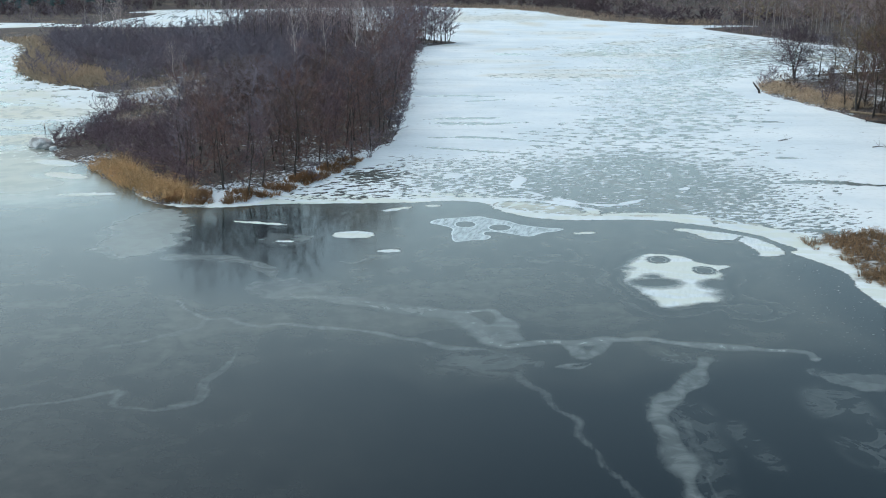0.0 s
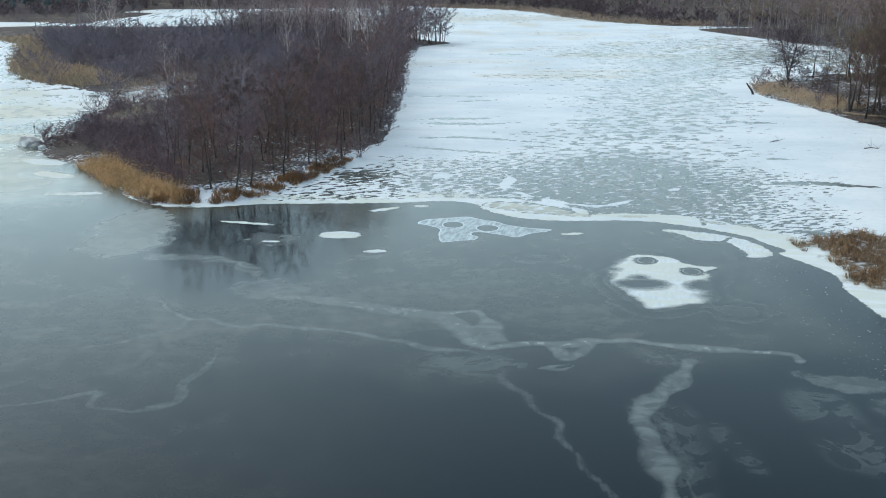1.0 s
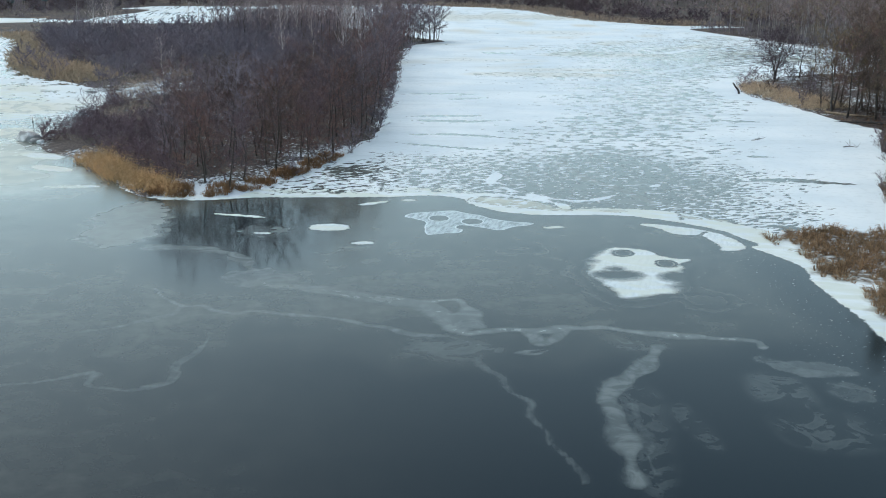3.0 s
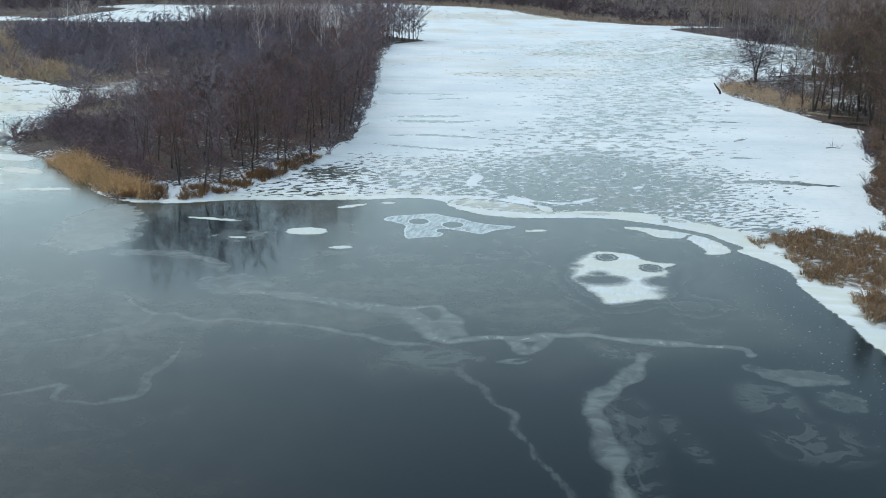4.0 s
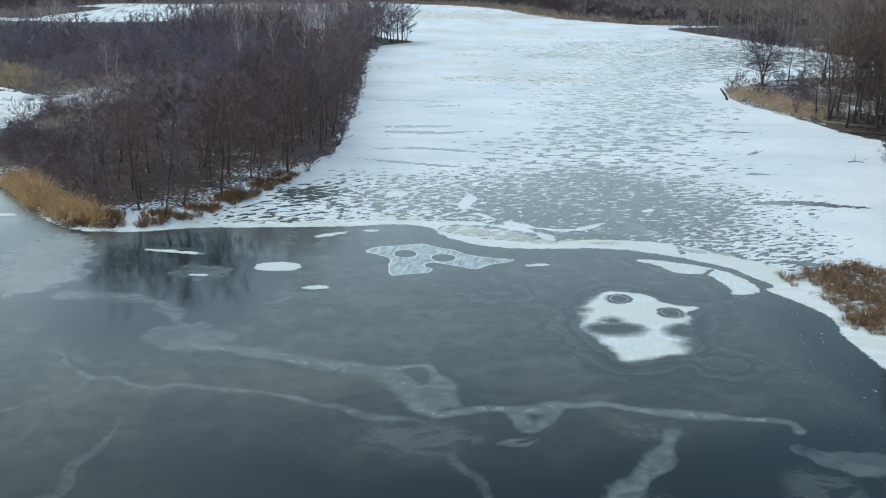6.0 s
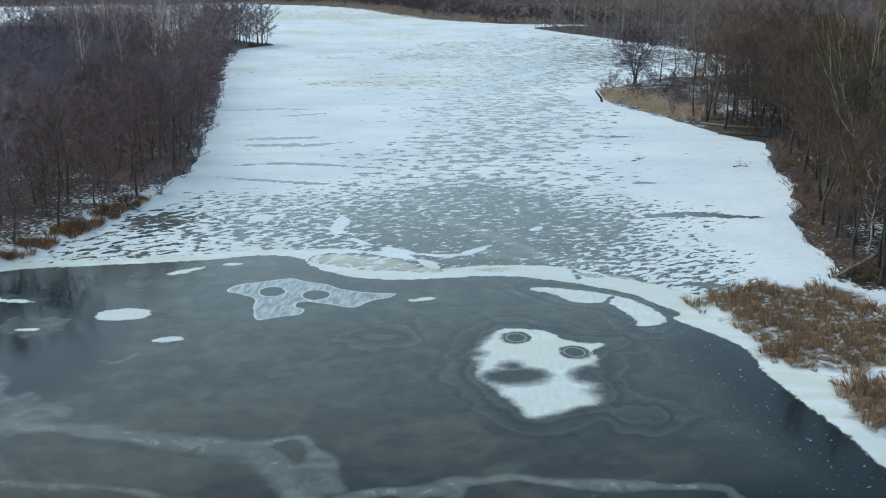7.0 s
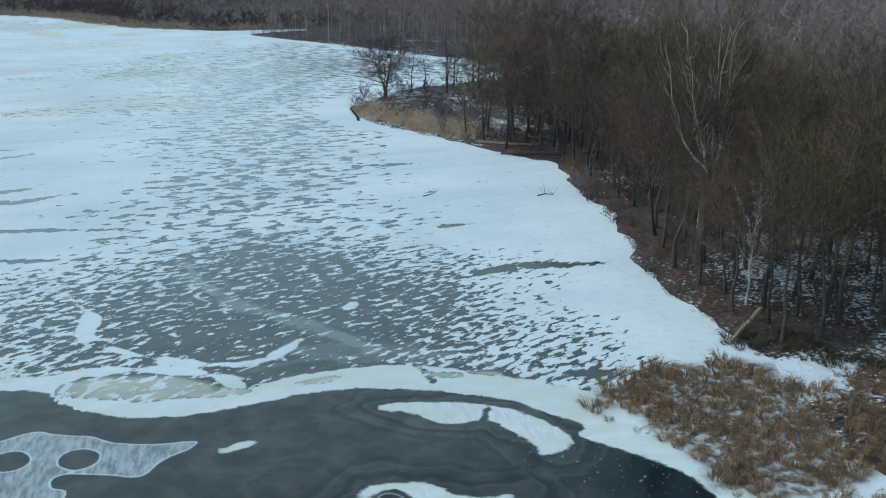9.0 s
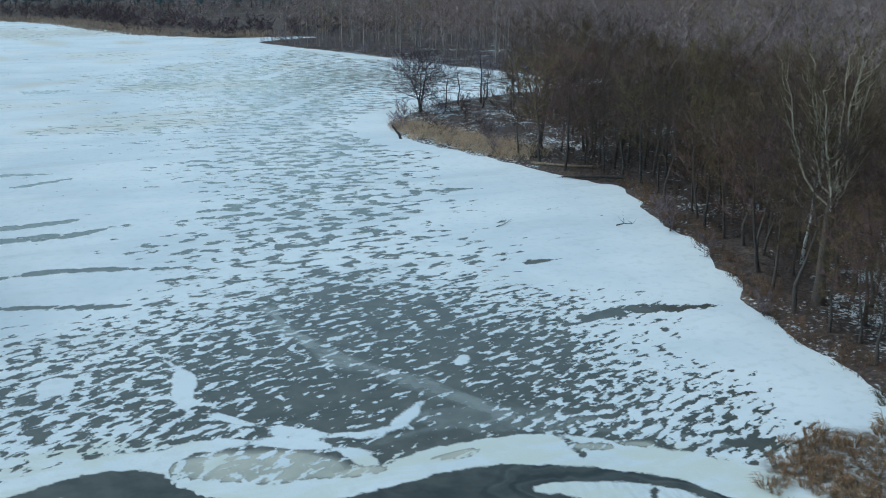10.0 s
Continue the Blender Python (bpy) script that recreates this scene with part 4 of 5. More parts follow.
THIN_SHRUBS = [tree_shape(180 + i, 3.0, 0.035, 0.06, 1.6, 4, 1, 14, 0.8, 1.9, stems=3, lean=0.2, rings=3, sides=3) for i in range(4)]


def shrub_land(p):
    d = inside(p, ISLAND)
    line = np.interp(p[:, 1], [100, 108, 116, 130, 160, 200, 240, 300], [-24, -27, -32, -35, -35, -32, -30, -30])
    open_patch = (np.hypot((p[:, 0] + 47) / 9, (p[:, 1] - 190) / 22) < 1) | (np.hypot((p[:, 0] + 44) / 5, (p[:, 1] - 158) / 9) < 1)
    reedy = reach(p, smooth([(-60, 196), (-72, 212), (-86, 230), (-100, 262), (-116, 300)]))[0] < 4.5
    return ~((p[:, 1] > 290) & (p[:, 0] < -60)) & ~reedy & (d > np.where(p[:, 1] < 135, 4.5, 1.0)) & (p[:, 0] < line + 3) & ~open_patch


shrub_spots = np.vstack([spots(5, 620, (-58, 104), (-20, 172), shrub_land, 1.2), spots(4, 760, (-150, 172), (-20, 350), shrub_land, 2.3)])
small = shrub_spots[shrub_spots[:, 1] < 172]
tall = shrub_spots[shrub_spots[:, 1] >= 172]
thicket("willow_scrub", SHRUB_SHAPES, small, (ALDER_TWIGS, ALDER_TWIGS), 6, "low dark purple-brown bare willow scrub", "shrubs", 0.35, 0.75)
thicket("willow_thicket", THIN_SHRUBS, tall, (SHRUB_TWIGS, SHRUB_TWIGS), 7, "dense dark bare willow thicket behind the clearing", "shrubs", 0.9, 1.9)
under = spots(8, 380, (-36, 102), (5, 230), lambda p: island_wood(p) & ((inside(p, ISLAND) > 5) | (p[:, 1] > 128)), 2.0)
thicket("undergrowth", THIN_SHRUBS, under, (ALDER_TWIGS, RUST_TWIGS), 9, "bare brown undergrowth among the island alders", "shrubs", 0.4, 0.95)

BIRCHES = [tree("birch_tree", tree_shape(30 + i, 13.0, 0.15, 0.24, 2.6, 20, 2, 4, 1.7, 2.3, fork=0.35), BIRCH_BARK, BIRCH_LIMBS,
                "bare birch with white trunk and pale limbs", group="birches") for i in range(5)]
BIRCH_SPOTS = [(-49.5, 197, 0.58), (-29, 208, 0.98), (-12.8, 209, 0.98), (-24.4, 222, 0.95), (-18, 218, 0.95), (-47.5, 280, 0.75), (-45, 281, 0.78), (-60, 300, 0.9),
               (-66, 302, 0.9), (-83, 280, 0.85), (-86, 281, 0.8), (-40, 310, 0.95), (-48.3, 196, 0.5), (-33, 262, 0.95), (-21, 262, 1.0), (-96, 302, 0.9), (-106, 320, 0.9), (-74, 322, 0.9),
               (-26, 300, 1.0), (-12, 245, 0.95), (-54, 318, 1.0), (51.5, 99.4, 0.68), (62, 118, 1.0)]
birch_spots = np.array(BIRCH_SPOTS)
planted(BIRCHES, birch_spots[:, :2], 10, 0.97, 1.03, birch_spots[:, 2])

# ---- the wooded shore opposite ----
SHORE_TREES = [tree("shore_tree", tree_shape(110 + i, 11.0 + 1.2 * (i % 3), 0.17, 0.34 + 0.03 * (i % 3), 3.6 + 0.35 * (i % 3), 16, lift=0.85, lean=0.06, fork=0.6, subs=4, twigs=12, thick=1.75), ALDER_BARK, (GREY_TWIGS, OCHRE_TWIGS, GREY_TWIGS, RUST_TWIGS, OCHRE_TWIGS)[i % 5],
                    "bare tree with dark trunk and round crown above snowy litter", group="shore trees") for i in range(7)]


def right_near(p):
    d = inside(p, RIGHT_LAND)
    return (d > 2.0) & (d < 25) & ~((p[:, 1] < 91) & (p[:, 0] < 58)) & (p[:, 1] > 60) & ~((p[:, 1] > 172) & (p[:, 0] < 79)) & (p[:, 1] < 203)


right_spots = spots(11, 290, (46, 60), (125, 232), right_near, 2.5)
right_spots = right_spots[np.hypot(right_spots[:, 0] - 54.6, right_spots[:, 1] - 109.0) > 1.7]
planted(SHORE_TREES, right_spots, 12, 0.7, 1.2)


def right_far(p):
    d = inside(p, RIGHT_LAND)
    return ((d >= 24) | ((p[:, 1] > 232) & (d > 2))) & (np.hypot(p[:, 0], p[:, 1] - 50) < 420) & (p[:, 0] < p[:, 1] * 0.95 + 60)


far_spots = spots(13, 2300, (50, 60), (330, 380), right_far, 3.9)
tone = rough_noise(far_spots, 60, 12) + np.random.RandomState(3).normal(0, 0.35, len(far_spots))
birch_side = (far_spots[:, 1] > 255) & (far_spots[:, 0] < 190)
LIGHT = [tree_shape(70 + i, 11.0 + 1.3 * i, 0.08, 0.30, 3.5, 9, 1, 14, lift=0.75, thick=3.6, rings=4, sides=3) for i in range(4)]
FINE = [tree_shape(75 + i, 12.0 + i, 0.085, 0.3, 2.6, 10, 1, 12, thick=3.8, rings=5, sides=3) for i in range(4)]
COARSE = [tree_shape(270 + i, 10.5 + 1.5 * i, 0.12, 0.22, 3.8, 6, 1, 8, lift=0.7, thick=11.0, rings=4, sides=3) for i in range(4)]
mixed = np.random.RandomState(5).uniform(0, 1, len(far_spots)) < 0.5
birch_side &= mixed
luck = np.random.RandomState(6).uniform(0, 1, len(far_spots))
plain = ~birch_side
# the distant twig colours carry the paleness of the haze
groups = (("bare_woodland", plain & (tone < 0.2) & (luck < 0.5), (HAZED_BARK, HAZED_TWIGS), "dense bare grey-brown woodland"),
          ("alder_woodland", plain & (tone < 0.2) & (luck >= 0.5), (HAZED_BARK, HAZED_PURPLE), "dense bare purple-brown alder woodland"),
          ("ochre_woodland", plain & (tone >= 0.2) & (luck < 0.55), (HAZED_BARK, HAZED_OCHRE), "bare woodland with ochre-tinged twigs"),
          ("rust_woodland", plain & (tone >= 0.2) & (luck >= 0.55), (HAZED_BARK, HAZED_RUST), "bare woodland with rust-brown twigs"),
          ("birch_woodland", birch_side, (BIRCH_BARK, HAZED_RUST), "birch wood with pale trunks behind the bay"))
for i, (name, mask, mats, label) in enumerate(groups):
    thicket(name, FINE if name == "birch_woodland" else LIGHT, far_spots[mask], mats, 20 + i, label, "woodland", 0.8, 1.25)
pale = far_spots[(np.random.RandomState(8).uniform(0, 1, len(far_spots)) < 0.05) & ~birch_side] + 1.5
thicket("scattered_birches", [tree_shape(95 + i, 15, 0.13, 0.35, 2.2, 10, 2, 4, 1.3, 3.0) for i in range(3)], pale, (BIRCH_BARK, BIRCH_TWIGS), 27,
        "pale birches scattered through the bare wood", "woodland", 0.85, 1.15)
floor_bush = spots(15, 640, (46, 62), (125, 232), lambda p: right_near(p) & (inside(p, RIGHT_LAND) > 3), 1.8)
thicket("brushwood", THIN_SHRUBS, floor_bush, (GREY_TWIGS, GREY_TWIGS), 16, "bare brown brushwood under the shore trees", "shrubs", 0.35, 0.9)

def candelabra(seed, height, girth, fork_at, spread):
    """An old tree whose trunk parts into a few long limbs that bend outwards and then up: trunk, limbs and twigs."""
    r = np.random.RandomState(seed)
    z = np.linspace(0, 1, 6)
    line = np.column_stack([0.25 * np.sin(z * 3), 0.2 * np.sin(z * 2.2 + 1) - 0.17, fork_at * height * z])
    line[0, 2] = -0.4
    g = girth * (1 - 0.35 * z)
    g[0] *= 1.4
    trunk = rods(line[:-1], line[1:], g[:-1], g[1:], 8)
    limbs, tips, pieces = [], [], []

    def grow(root, a, out, top, w, steps, bend):
        u = np.linspace(0, 1, steps + 1)
        wob = np.cumsum(r.normal(0, 0.06 * out + 0.05, (steps + 1, 3)), 0)
        wob -= wob[0]
        way = np.array([math.cos(a), math.sin(a), 0])
        path = root + way * (out * u ** bend)[:, None] + np.array([0, 0, 1.0]) * ((top - root[2]) * u ** 1.15)[:, None] + wob
        rr = w * (1 - 0.82 * u)
        pieces.append(rods(path[:-1], path[1:], rr[:-1], rr[1:], 5))
        return path, rr

    for i in range(10):
        a = i * 2 * math.pi / 10 + r.uniform(-0.3, 0.3)
        start = line[-1] * np.array([1, 1, r.uniform(0.72, 1.0)])
        out = spread * r.uniform(0.5, 1.0) if i else 0.6
        path, rr = grow(start, a, out, height * (1.0 - 0.18 * (out / spread) ** 2) * r.uniform(0.9, 1.0), girth * 0.24, 8, 0.65)
        for k in range(2, 9):
            for m in range(2):
                b = a + r.uniform(-1.5, 1.5)
                sub, sr = grow(path[k], b, spread * r.uniform(0.12, 0.30), min(height * 1.02, path[k][2] + r.uniform(1.2, 3.2)), max(0.03, rr[k] * 0.55), 4, 0.7)
                tips.append(sub)
        limbs.append(joined(pieces))
        pieces.clear()
    p, q = np.vstack([t[:-1] for t in tips]), np.vstack([t[1:] for t in tips])
    tp, tq = branch_out(r, p, q, 9, 0.0, 1.1, 0.5, 0.7)
    return trunk, limbs, slivers(tp, tq, np.full(len(tp), 0.02))


point_bush = spots(59, 130, (60, 174), (112, 228), lambda p: (inside(p, RIGHT_LAND) > 2.5) & (rough_noise(p, 8, 73) > -0.35), 2.2)
thicket("point_brush", THIN_SHRUBS, point_bush, (GREY_TWIGS, GREY_TWIGS), 60, "bare brown brush on the wooded point", "shrubs", 0.4, 0.9)

OLD_SHAPE = candelabra(140, 20.5, 0.42, 0.42, 4.8)
OLD = tree("old_willow_tree", (OLD_SHAPE[0], OLD_SHAPE[2]), ALDER_BARK, OCHRE_TWIGS, "tall old willow with dark trunk and pale bare limbs", "tree")
for limb in OLD_SHAPE[1]:
    part("limb", limb, PALE_BARK, OLD, "pale barkless limb")
OLD.matrix_basis = pose(55.5, 109.6, 0.6, 0, 0, 40)
LONE = tree("lone_shore_tree", tree_shape(141, 9.2, 0.26, 0.24, 4.4, 18, 4, 11, 0.75, 1.9, stems=3, lean=0.08, fork=0.7), DARK_WOOD, ALDER_TWIGS,
            "wide dark bare tree alone on the point", "tree")
LONE.matrix_basis = pose(69.5, 211, 0.3, 0, 0, 0)
POINT_TREES = [tree("point_tree", tree_shape(150 + i, 8.5 + i, 0.17, 0.3, 2.4, 14, 3, 8, 0.9, 1.9, lean=0.12, fork=0.5), DARK_WOOD, SHRUB_TWIGS,
                    "dark bare tree on the wooded point by the bay", group="point trees") for i in range(3)]
planted(POINT_TREES, np.array([(75, 213), (79, 216), (83, 215), (86, 219), (90, 217), (94, 221), (98, 222), (102, 224), (106, 225), (88, 212), (96, 215), (103, 219), (80, 209)], float), 17, 0.8, 1.15)
TIP = [tree("tip_tree", tree_shape(160 + i, 9.0, 0.12, 0.22, 3.0, 14, 3, 12, 0.9, 2.6, stems=2, lean=0.08), DARK_WOOD, SHRUB_TWIGS,
            "slim dark bare tree at the island's tip", group="tip trees") for i in range(2)]
planted(TIP, np.array([(-2, 291), (-6, 293), (0.5, 295), (-9, 297), (-4, 299), (-11, 288), (1.5, 298)], float), 18, 0.7, 1.1)

bay_bank = spots(29, 200, (84, 236), (140, 372), lambda p: (inside(p, RIGHT_LAND) > 0.6) & (inside(p, RIGHT_LAND) < 6), 2.0)
thicket("bank_scrub", THIN_SHRUBS, bay_bank, (SHRUB_TWIGS, SHRUB_TWIGS), 30, "dark bare scrub along the bank of the bay", "shrubs", 0.4, 0.9)

SHRUBS = [tree("willow_bush", shape, DARK_WOOD, SHRUB_TWIGS, "rounded dark bare willow bush by the shore", "bush", "shore bushes") for shape in SHRUB_SHAPES[:3]]
planted(SHRUBS, np.array([(59.5, 197), (61, 203), (64, 206), (62.5, 186), (66, 199), (71, 206), (63, 174), (74, 203), (70, 190), (66, 181), (72, 196), (76, 209), (-51, 152), (-52, 160),
                          (-48.5, 147), (-55, 172), (-7.2, 138), (-6.8, 146), (-6.6, 153), (-6.4, 161), (-6.2, 168), (-6.3, 176), (-6.2, 185), (-6.4, 194), (-6.6, 206),
                          (-6.8, 218), (-7, 230), (-6.8, 243), (-6, 256), (-5.4, 268), (-9, 130), (-11.4, 123.5), (-6.4, 149.5), (-6.1, 172), (-6.3, 189.5), (-14.6, 115.4), (59.8, 133), (61, 136), (57, 124.5), (50.6, 110)], float), 28, 0.55, 1.1)

# ---- the far shore ----
far_row = spots(31, 640, (-330, 366), (300, 560), lambda p: (inside(p, FAR_LAND) > 14 + 10 * rough_noise(p, 30, 80)) & (inside(p, FAR_LAND) < 110), 4.4)
thicket("far_woods", COARSE, far_row, (HAZED_BARK, HAZED_PURPLE), 32, "distant bare woods on the far shore", "woodland", 0.6, 1.1)
FAR_SHRUBS = [tree_shape(280 + i, 3.6, 0.06, 0.05, 2.2, 4, 1, 7, 0.7, 9.0, stems=3, lean=0.2, rings=3, sides=3) for i in range(3)]
far_scrub = spots(33, 300, (-200, 366), (220, 520), lambda p: (inside(p, FAR_LAND) > 3) & (inside(p, FAR_LAND) < 26) & (rough_noise(p, 16, 81) > 0), 3.0)
thicket("far_scrub", FAR_SHRUBS, far_scrub, (SHRUB_TWIGS, ALDER_TWIGS), 34, "low dark scrub along the far shore", "shrubs", 0.6, 1.3)


def conifer(seed, height=15.0):
    r = np.random.RandomState(seed)
    n = 110
    z = r.uniform(0.18, 1, n) ** 0.9 * height
    a, out = r.uniform(0, 6.283, n), (1.05 - z / height) * 3.0 * r.uniform(0.6, 1.1, n)
    p = np.column_stack([0 * z, 0 * z, z])
    q = p + np.column_stack([np.cos(a) * out, np.sin(a) * out, -0.15 * out])
    w = 0.16 + 0.14 * out
    stem = rods(np.array([[0, 0, -0.3]]), np.array([[0, 0, height]]), np.array([0.2]), np.array([0.03]), 5)
    return stem, rods(p, q, w, 0 * w, 4)


pine_spots = spots(35, 330, (-330, 398), (-10, 540), lambda p: inside(p, FAR_LAND) > 9, 5.0)
thicket("pine_forest", [conifer(i) for i in range(3)], np.vstack([pine_spots, spots(36, 130, (-10, 470), (150, 560), lambda p: inside(p, FAR_LAND) > 45, 5.0)]), (ALDER_BARK, PINE_NEEDLES), 36, "dark blue-green pines far behind the lake", "woodland", 0.8, 1.2)
west_spots = spots(37, 260, (-330, 290), (-120, 480), lambda p: inside(p, WEST_LAND) > 4, 5.0)
thicket("west_woods", COARSE, west_spots, (HAZED_BARK, HAZED_PURPLE), 38, "bare woods beyond the side channel", "woodland", 0.6, 1.0)
islet = spots(39, 60, (-190, 366), (-112, 432), lambda p: inside(p, LEFT_LAND) > 3, 4.0)
thicket("islet_scrub", THIN_SHRUBS, islet, (SHRUB_TWIGS, SHRUB_TWIGS), 40, "dark scrub on the spit behind the island", "shrubs", 0.8, 1.6)

# ---- reeds and dry grass ----
TUFTS = [tussock(200 + i, 24, 1.3, 0.20, 0.34, 0.020) for i in range(5)]


def mound(seed, blades, height, spread):
    """A tussock of arching blades that fall outwards."""
    r = np.random.RandomState(seed)
    a, out = r.uniform(0, 6.283, blades), spread * np.sqrt(r.uniform(0, 1, blades))
    way = np.column_stack([np.cos(a), np.sin(a), 0 * a])
    comb = np.array([0.35, -0.25, 0.0])
    p = way * (0.5 * out)[:, None] + np.array([0, 0, -0.08])
    h = height * r.uniform(0.6, 1.1, blades) * (1 - 0.45 * out / spread)
    mid = p + (way * 0.35 + comb * 0.4) * h[:, None] + np.array([0, 0, 1.0]) * (0.8 * h)[:, None] + r.normal(0, 0.05, (blades, 3))
    tip = mid + (way * 0.55 + comb) * (0.6 * h)[:, None] + np.array([0, 0, 1.0]) * (h * r.uniform(-0.35, 0.2, blades))[:, None]
    w = np.full(blades, 0.014)
    return joined([rods(p, mid, w, w * 0.8, 3), rods(mid, tip, w * 0.8, 0 * w, 3)])


MOUNDS = [mound(220 + i, 50, 1.0, 0.55) for i in range(5)]


COARSE_TUFTS = [tussock(210 + i, 14, 1.3, 0.55, 0.34, 0.09) for i in range(3)]


def dry_bed(name, places, material, seed, label, low=0.7, high=1.25, tufts=TUFTS):
    z = np.maximum(at_ground(places), 0.0)
    return thicket(name, [(t,) for t in tufts], places, (material,), seed, label, "reeds", low, high, z)


bed = spots(41, 460, (31, 75), (51, 94), lambda p: np.minimum(inside(p, REED_BED), 1.2) + 2.0 * rough_noise(p, 2.4, 20) > 0.35, 0.6)
dry_bed("reed_bed", bed, REED_STRAW, 42, "golden-brown dry reed bed frozen into the shore ice", 0.45, 1.25, MOUNDS)
nook = spots(43, 150, (33, 65), (47, 76), lambda p: np.minimum(inside(p, REED_NOOK), 1.0) + rough_noise(p, 2.4, 21) > 0.3, 0.5)
dry_bed("reed_clump", nook, REED_STRAW, 44, "small clump of golden-brown dry reeds in snow", 0.6, 1.3, MOUNDS)


rushes = spots(57, 130, (45, 84), (54, 96), lambda p: (reach(p, smooth([(46.8, 94.2), (49.6, 93.2), (49.0, 90.0), (50.5, 86.5)]))[0] < 1.3) & (rough_noise(p, 2.0, 22) > -0.4), 0.5)
dry_bed("rush_clump", rushes, RUSH_GREEN, 58, "olive-brown rushes between the reed bed and the wood", 0.5, 1.1, MOUNDS)


def along_line(points, low, high):
    line = smooth(points)

    def allow(p):
        d = inside(p, ISLAND) if p[0, 0] < 20 else inside(p, RIGHT_LAND)
        return (reach(p, line)[0] < high) & (d > low)
    return allow


near_shore = along_line([(-28, 106.5), (-31, 109.5), (-35, 114), (-39.5, 121)], 0.2, 2.6)
west_reeds = spots(45, 420, (-50, 103), (-24, 134), lambda p: near_shore(p) & (rough_noise(p, 3, 44) > -0.25), 0.5)
dry_bed("tall_reeds", west_reeds, GOLD_STRAW, 46, "tall golden dry reeds along the island's shore", 1.0, 1.8)
bank_line = along_line([(-10.5, 126), (-13, 119), (-17, 110.5), (-22, 106), (-28, 106.5)], 0.1, 2.0)
front_grass = spots(47, 190, (-28, 103), (-8, 128), lambda p: bank_line(p) & (rough_noise(p, 3.2, 72) > -0.1), 0.45)
dry_bed("bank_grass", front_grass, RUST_STRAW, 48, "rusty dry grass on the island's bank", 0.7, 1.3, MOUNDS)
meadow = spots(49, 700, (-125, 190), (-55, 300), along_line([(-66, 203), (-74, 212), (-88, 230), (-103, 262), (-118, 300)], 0.3, 6.0), 0.9)
dry_bed("pale_meadow_reeds", meadow, MEADOW_STRAW, 50, "pale straw-coloured reeds beside the frozen channel", 0.9, 1.7, COARSE_TUFTS)
point_reeds = spots(51, 260, (57, 160), (80, 208), along_line([(60, 200), (62, 190), (64, 181), (66, 172)], 0.2, 3.6), 0.6)
dry_bed("point_reeds", point_reeds, MEADOW_STRAW, 52, "buff dry reeds on the wooded point", 0.8, 1.5)
bank = spots(53, 150, (46, 92), (72, 165), along_line([(48, 96), (50, 105), (53, 112), (56, 120), (60, 129), (64, 140), (68, 150), (66, 160)], 0.2, 2.4), 0.7)
dry_bed("shore_grass", bank, SHORE_STRAW, 54, "brown dry grass along the wooded bank", 0.4, 0.9)
far_reeds = spots(55, 500, (-30, 366), (100, 500), along_line([(0, 484), (28, 472), (46, 445), (56, 410), (68, 386), (96, 368)], -300, 7.0), 1.2)
dry_bed("far_reeds", far_reeds, PALE_STRAW, 56, "pale dry reeds fringing the far shore", 0.9, 1.6, COARSE_TUFTS)


# ---- driftwood and small things ----
def stick(seed, points, r0, r1, stubs=0, sides=7):
    """A bent, tapering piece of wood with broken stubs."""
    r = np.random.RandomState(seed)
    line = np.array(points, float)
    g = np.linspace(r0, r1, len(line))
    pieces = [rods(line[:-1], line[1:], g[:-1], g[1:], sides)]
    ends = np.array([line[0], line[-1]])
    caps = ends + unit(np.array([line[0] - line[1], line[-1] - line[-2]])) * np.array([[r0 * 0.35], [r1 * 1.5]])
    pieces.append(rods(ends, caps, np.array([r0, r1]), np.zeros(2), sides))
    if stubs:
        k = r.randint(1, len(line), stubs)
        p = line[k]
        q = p + unit(r.normal(0, 1, (stubs, 3)) + np.array([0, 0, 0.9])) * r.uniform(0.5, 1.6, stubs)[:, None]
        w = np.full(stubs, r1 * 0.6)
        pieces.append(rods(p, q, w, 0 * w, 4))
    return joined(pieces)


def wood(name, shape, material, label, category="driftwood"):
    return tagged(new(name, quick_mesh(name, *shape, material)), label, category)


wood("driftwood_log", stick(1, [(45.9, 94.4, 0.12), (47.4, 95.2, 0.42), (49.0, 96.0, 0.72), (50.8, 97.0, 1.02)], 0.13, 0.19, 2), DRIFTWOOD, "pale barkless driftwood log lying on the bank")
wood("leaning_stump", stick(2, [(56.9, 190.8, -0.2), (56.7, 190.9, 0.6), (56.2, 191.0, 1.2), (55.7, 191.1, 1.9)], 0.24, 0.12, 1), DARK_WOOD, "dark broken stump leaning out of the ice", "stump")
wood("fallen_tree", stick(3, [(68.5, 152.6, 0.75), (66.8, 154.6, 0.6), (65.2, 156.6, 0.3), (63.6, 158.6, 0.12)], 0.24, 0.07, 16), DARK_WOOD, "dark fallen tree reaching out over the ice", "fallen tree")
wood("fallen_log", stick(4, [(64.0, 166.0, 0.4), (66.5, 162.2, 0.55), (69.0, 159.0, 0.8)], 0.22, 0.10, 8), DRIFTWOOD, "grey fallen trunk along the bank", "fallen tree")
wood("branch_on_ice", stick(5, [(56.2, 137.0, 0.05), (57.0, 136.8, 0.2), (57.9, 136.6, 0.1)], 0.07, 0.03, 7), DARK_WOOD, "small dark broken branch on the snow", "branch")
wood("branch_in_snow", stick(6, [(45.2, 141.6, 0.03), (46.4, 142.0, 0.12), (47.3, 142.6, 0.25)], 0.05, 0.02, 5), DARK_WOOD, "thin dark twig frozen into the snow", "branch")


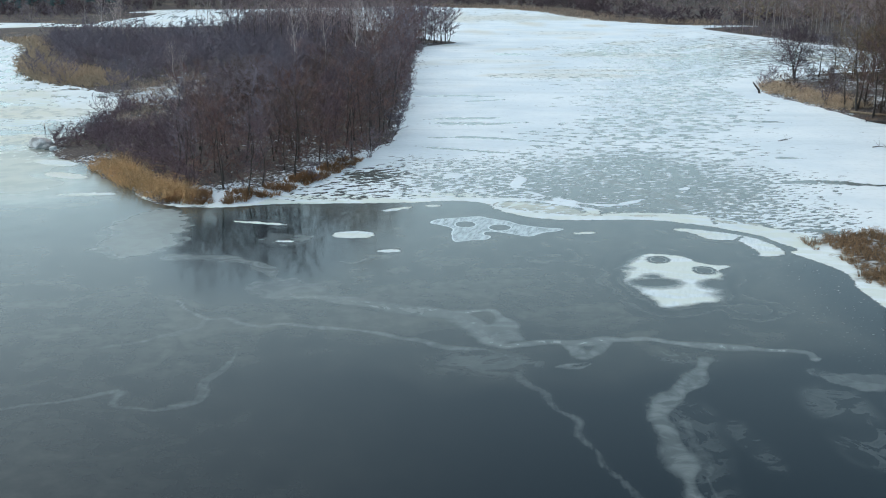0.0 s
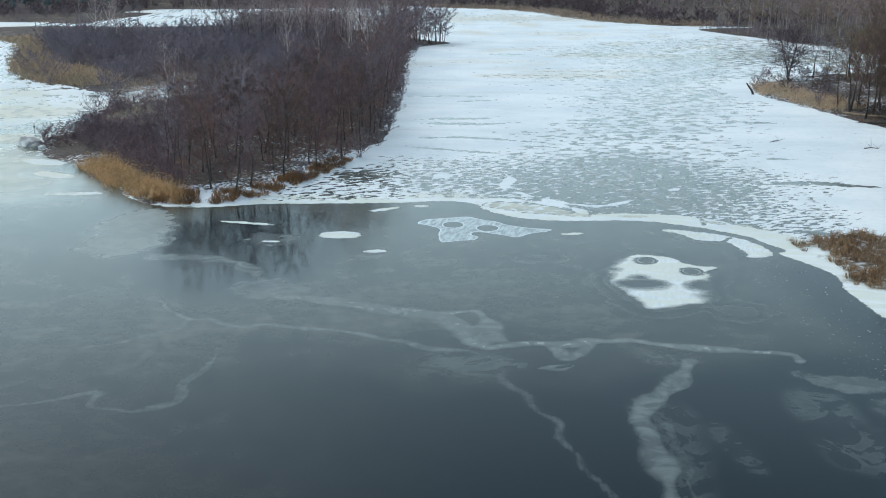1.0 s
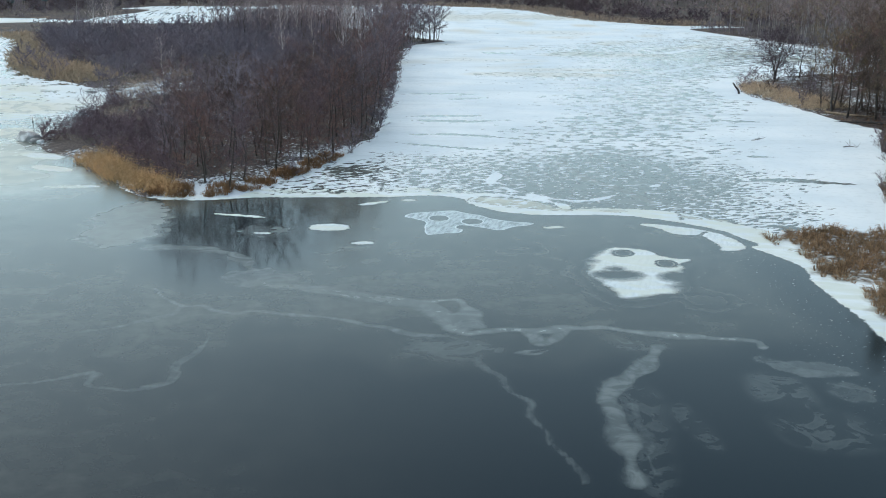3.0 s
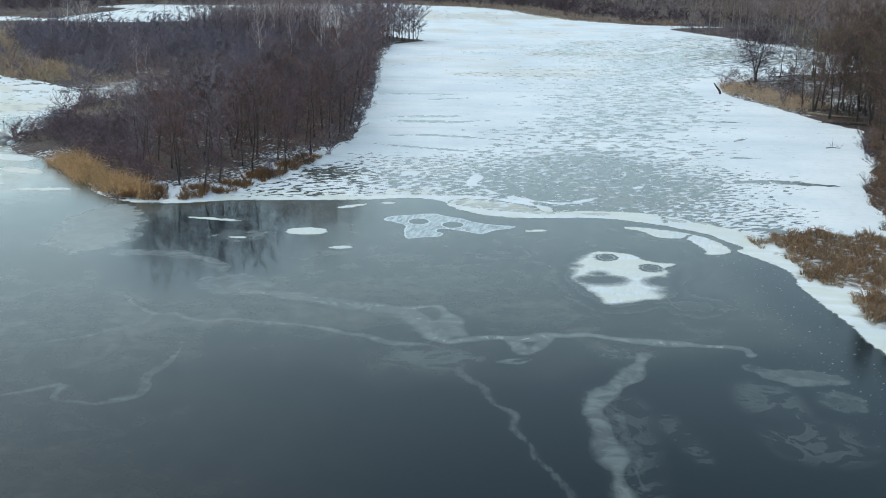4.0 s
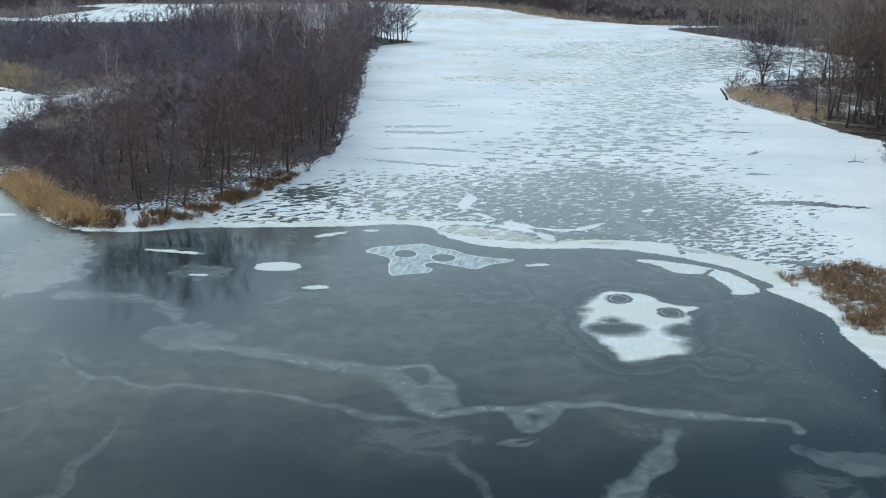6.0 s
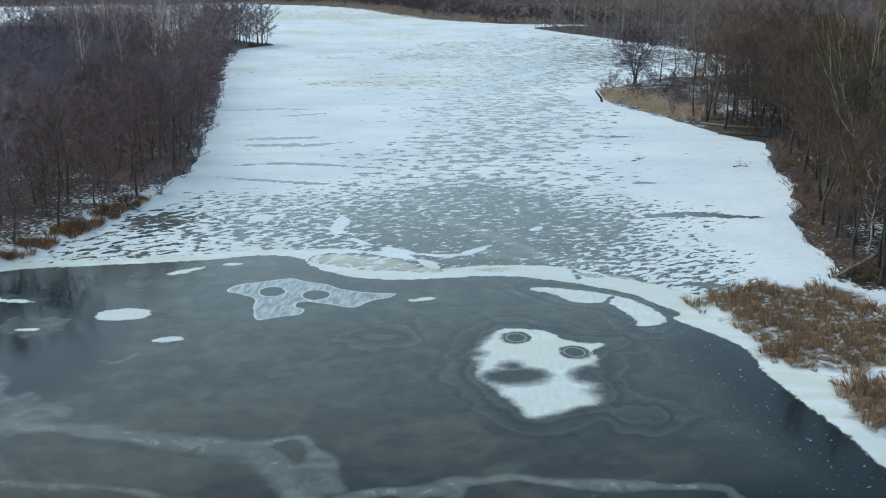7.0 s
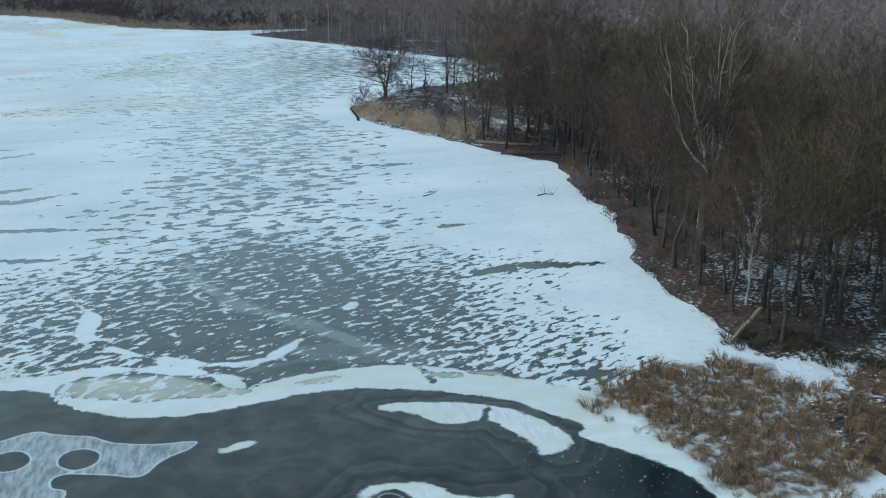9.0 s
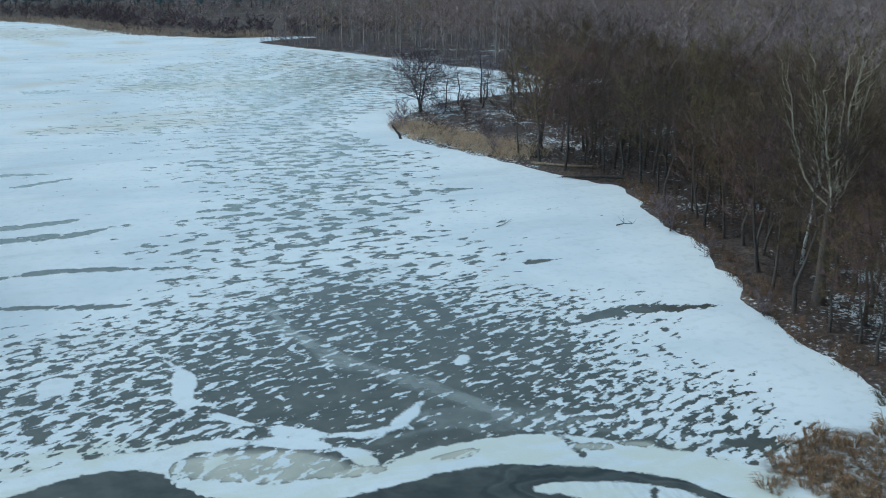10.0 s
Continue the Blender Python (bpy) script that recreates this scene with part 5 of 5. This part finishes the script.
def boulder(seed, size):
    bm = bmesh.new()
    bmesh.ops.create_icosphere(bm, subdivisions=2, radius=size)
    r = random.Random(seed)
    off = Vector((r.uniform(0, 50), r.uniform(0, 50), 0))
    for v in bm.verts:
        v.co *= 1 + 0.35 * noise.noise(v.co / size * 1.1 + off)
        v.co.z *= 0.65
    me = bpy.data.meshes.new("boulder")
    bm.to_mesh(me)
    bm.free()
    me.materials.append(GREY_STONE)
    return me


for i, (x, y, size) in enumerate([(-52.6, 137.0, 1.7), (-51.2, 135.4, 0.7), (-53.4, 138.2, 0.75), (-50.2, 134.6, 0.5), (-52.0, 138.0, 0.6)]):
    stone = tagged(new("boulder", boulder(i, size)), "snow-dusted grey boulder at the island's corner", "boulder", "corner boulders")
    stone.matrix_basis = pose(x, y, 0.15, 0, 0, 70 * i)


def marker_post(x, y):
    """A short white post with a dark band, standing in the shore ice."""
    foot = tagged(new("marker_post"), "small white marker post with a dark band in the ice", "post")
    foot.matrix_basis = pose(x, y, 0)
    up = np.array([[0, 0, 1.0]])
    part("post", joined([rods(0 * up - 0.3 * up, 1.5 * up, np.array([0.09]), np.array([0.09]), 8), rods(1.5 * up, 1.6 * up, np.array([0.09]), np.zeros(1), 8)]), WHITE_PAINT, foot)
    part("band", rods(0.75 * up, 1.05 * up, np.array([0.097]), np.array([0.097]), 8), DARK_WOOD, foot, "dark painted band")
    return foot


marker_post(-55.5, 146.5)
clearing = spots(53, 260, (-60, 150), (-34, 214), lambda p: (inside(p, ISLAND) > 1) & ((np.hypot((p[:, 0] + 47) / 9, (p[:, 1] - 190) / 22) < 1) | (np.hypot((p[:, 0] + 44) / 5, (p[:, 1] - 158) / 9) < 1)) & (rough_noise(p, 5, 70) > -0.2), 0.9)
dry_bed("clearing_grass", clearing, PALE_STRAW, 54, "dry grass tufts in the snowy island clearing", 0.6, 1.3)
edge = along_line([(47, 94), (48.5, 104), (51, 111), (54, 117), (59, 128), (62, 139), (67, 150)], 0.1, 2.0)
shore_tufts = spots(55, 200, (44, 93), (70, 152), lambda p: edge(p) & (rough_noise(p, 3.5, 71) > 0.05), 0.55)
dry_bed("shore_tufts", shore_tufts, SHORE_STRAW, 56, "rusty dry grass tufts along the wooded shore", 0.6, 1.3)
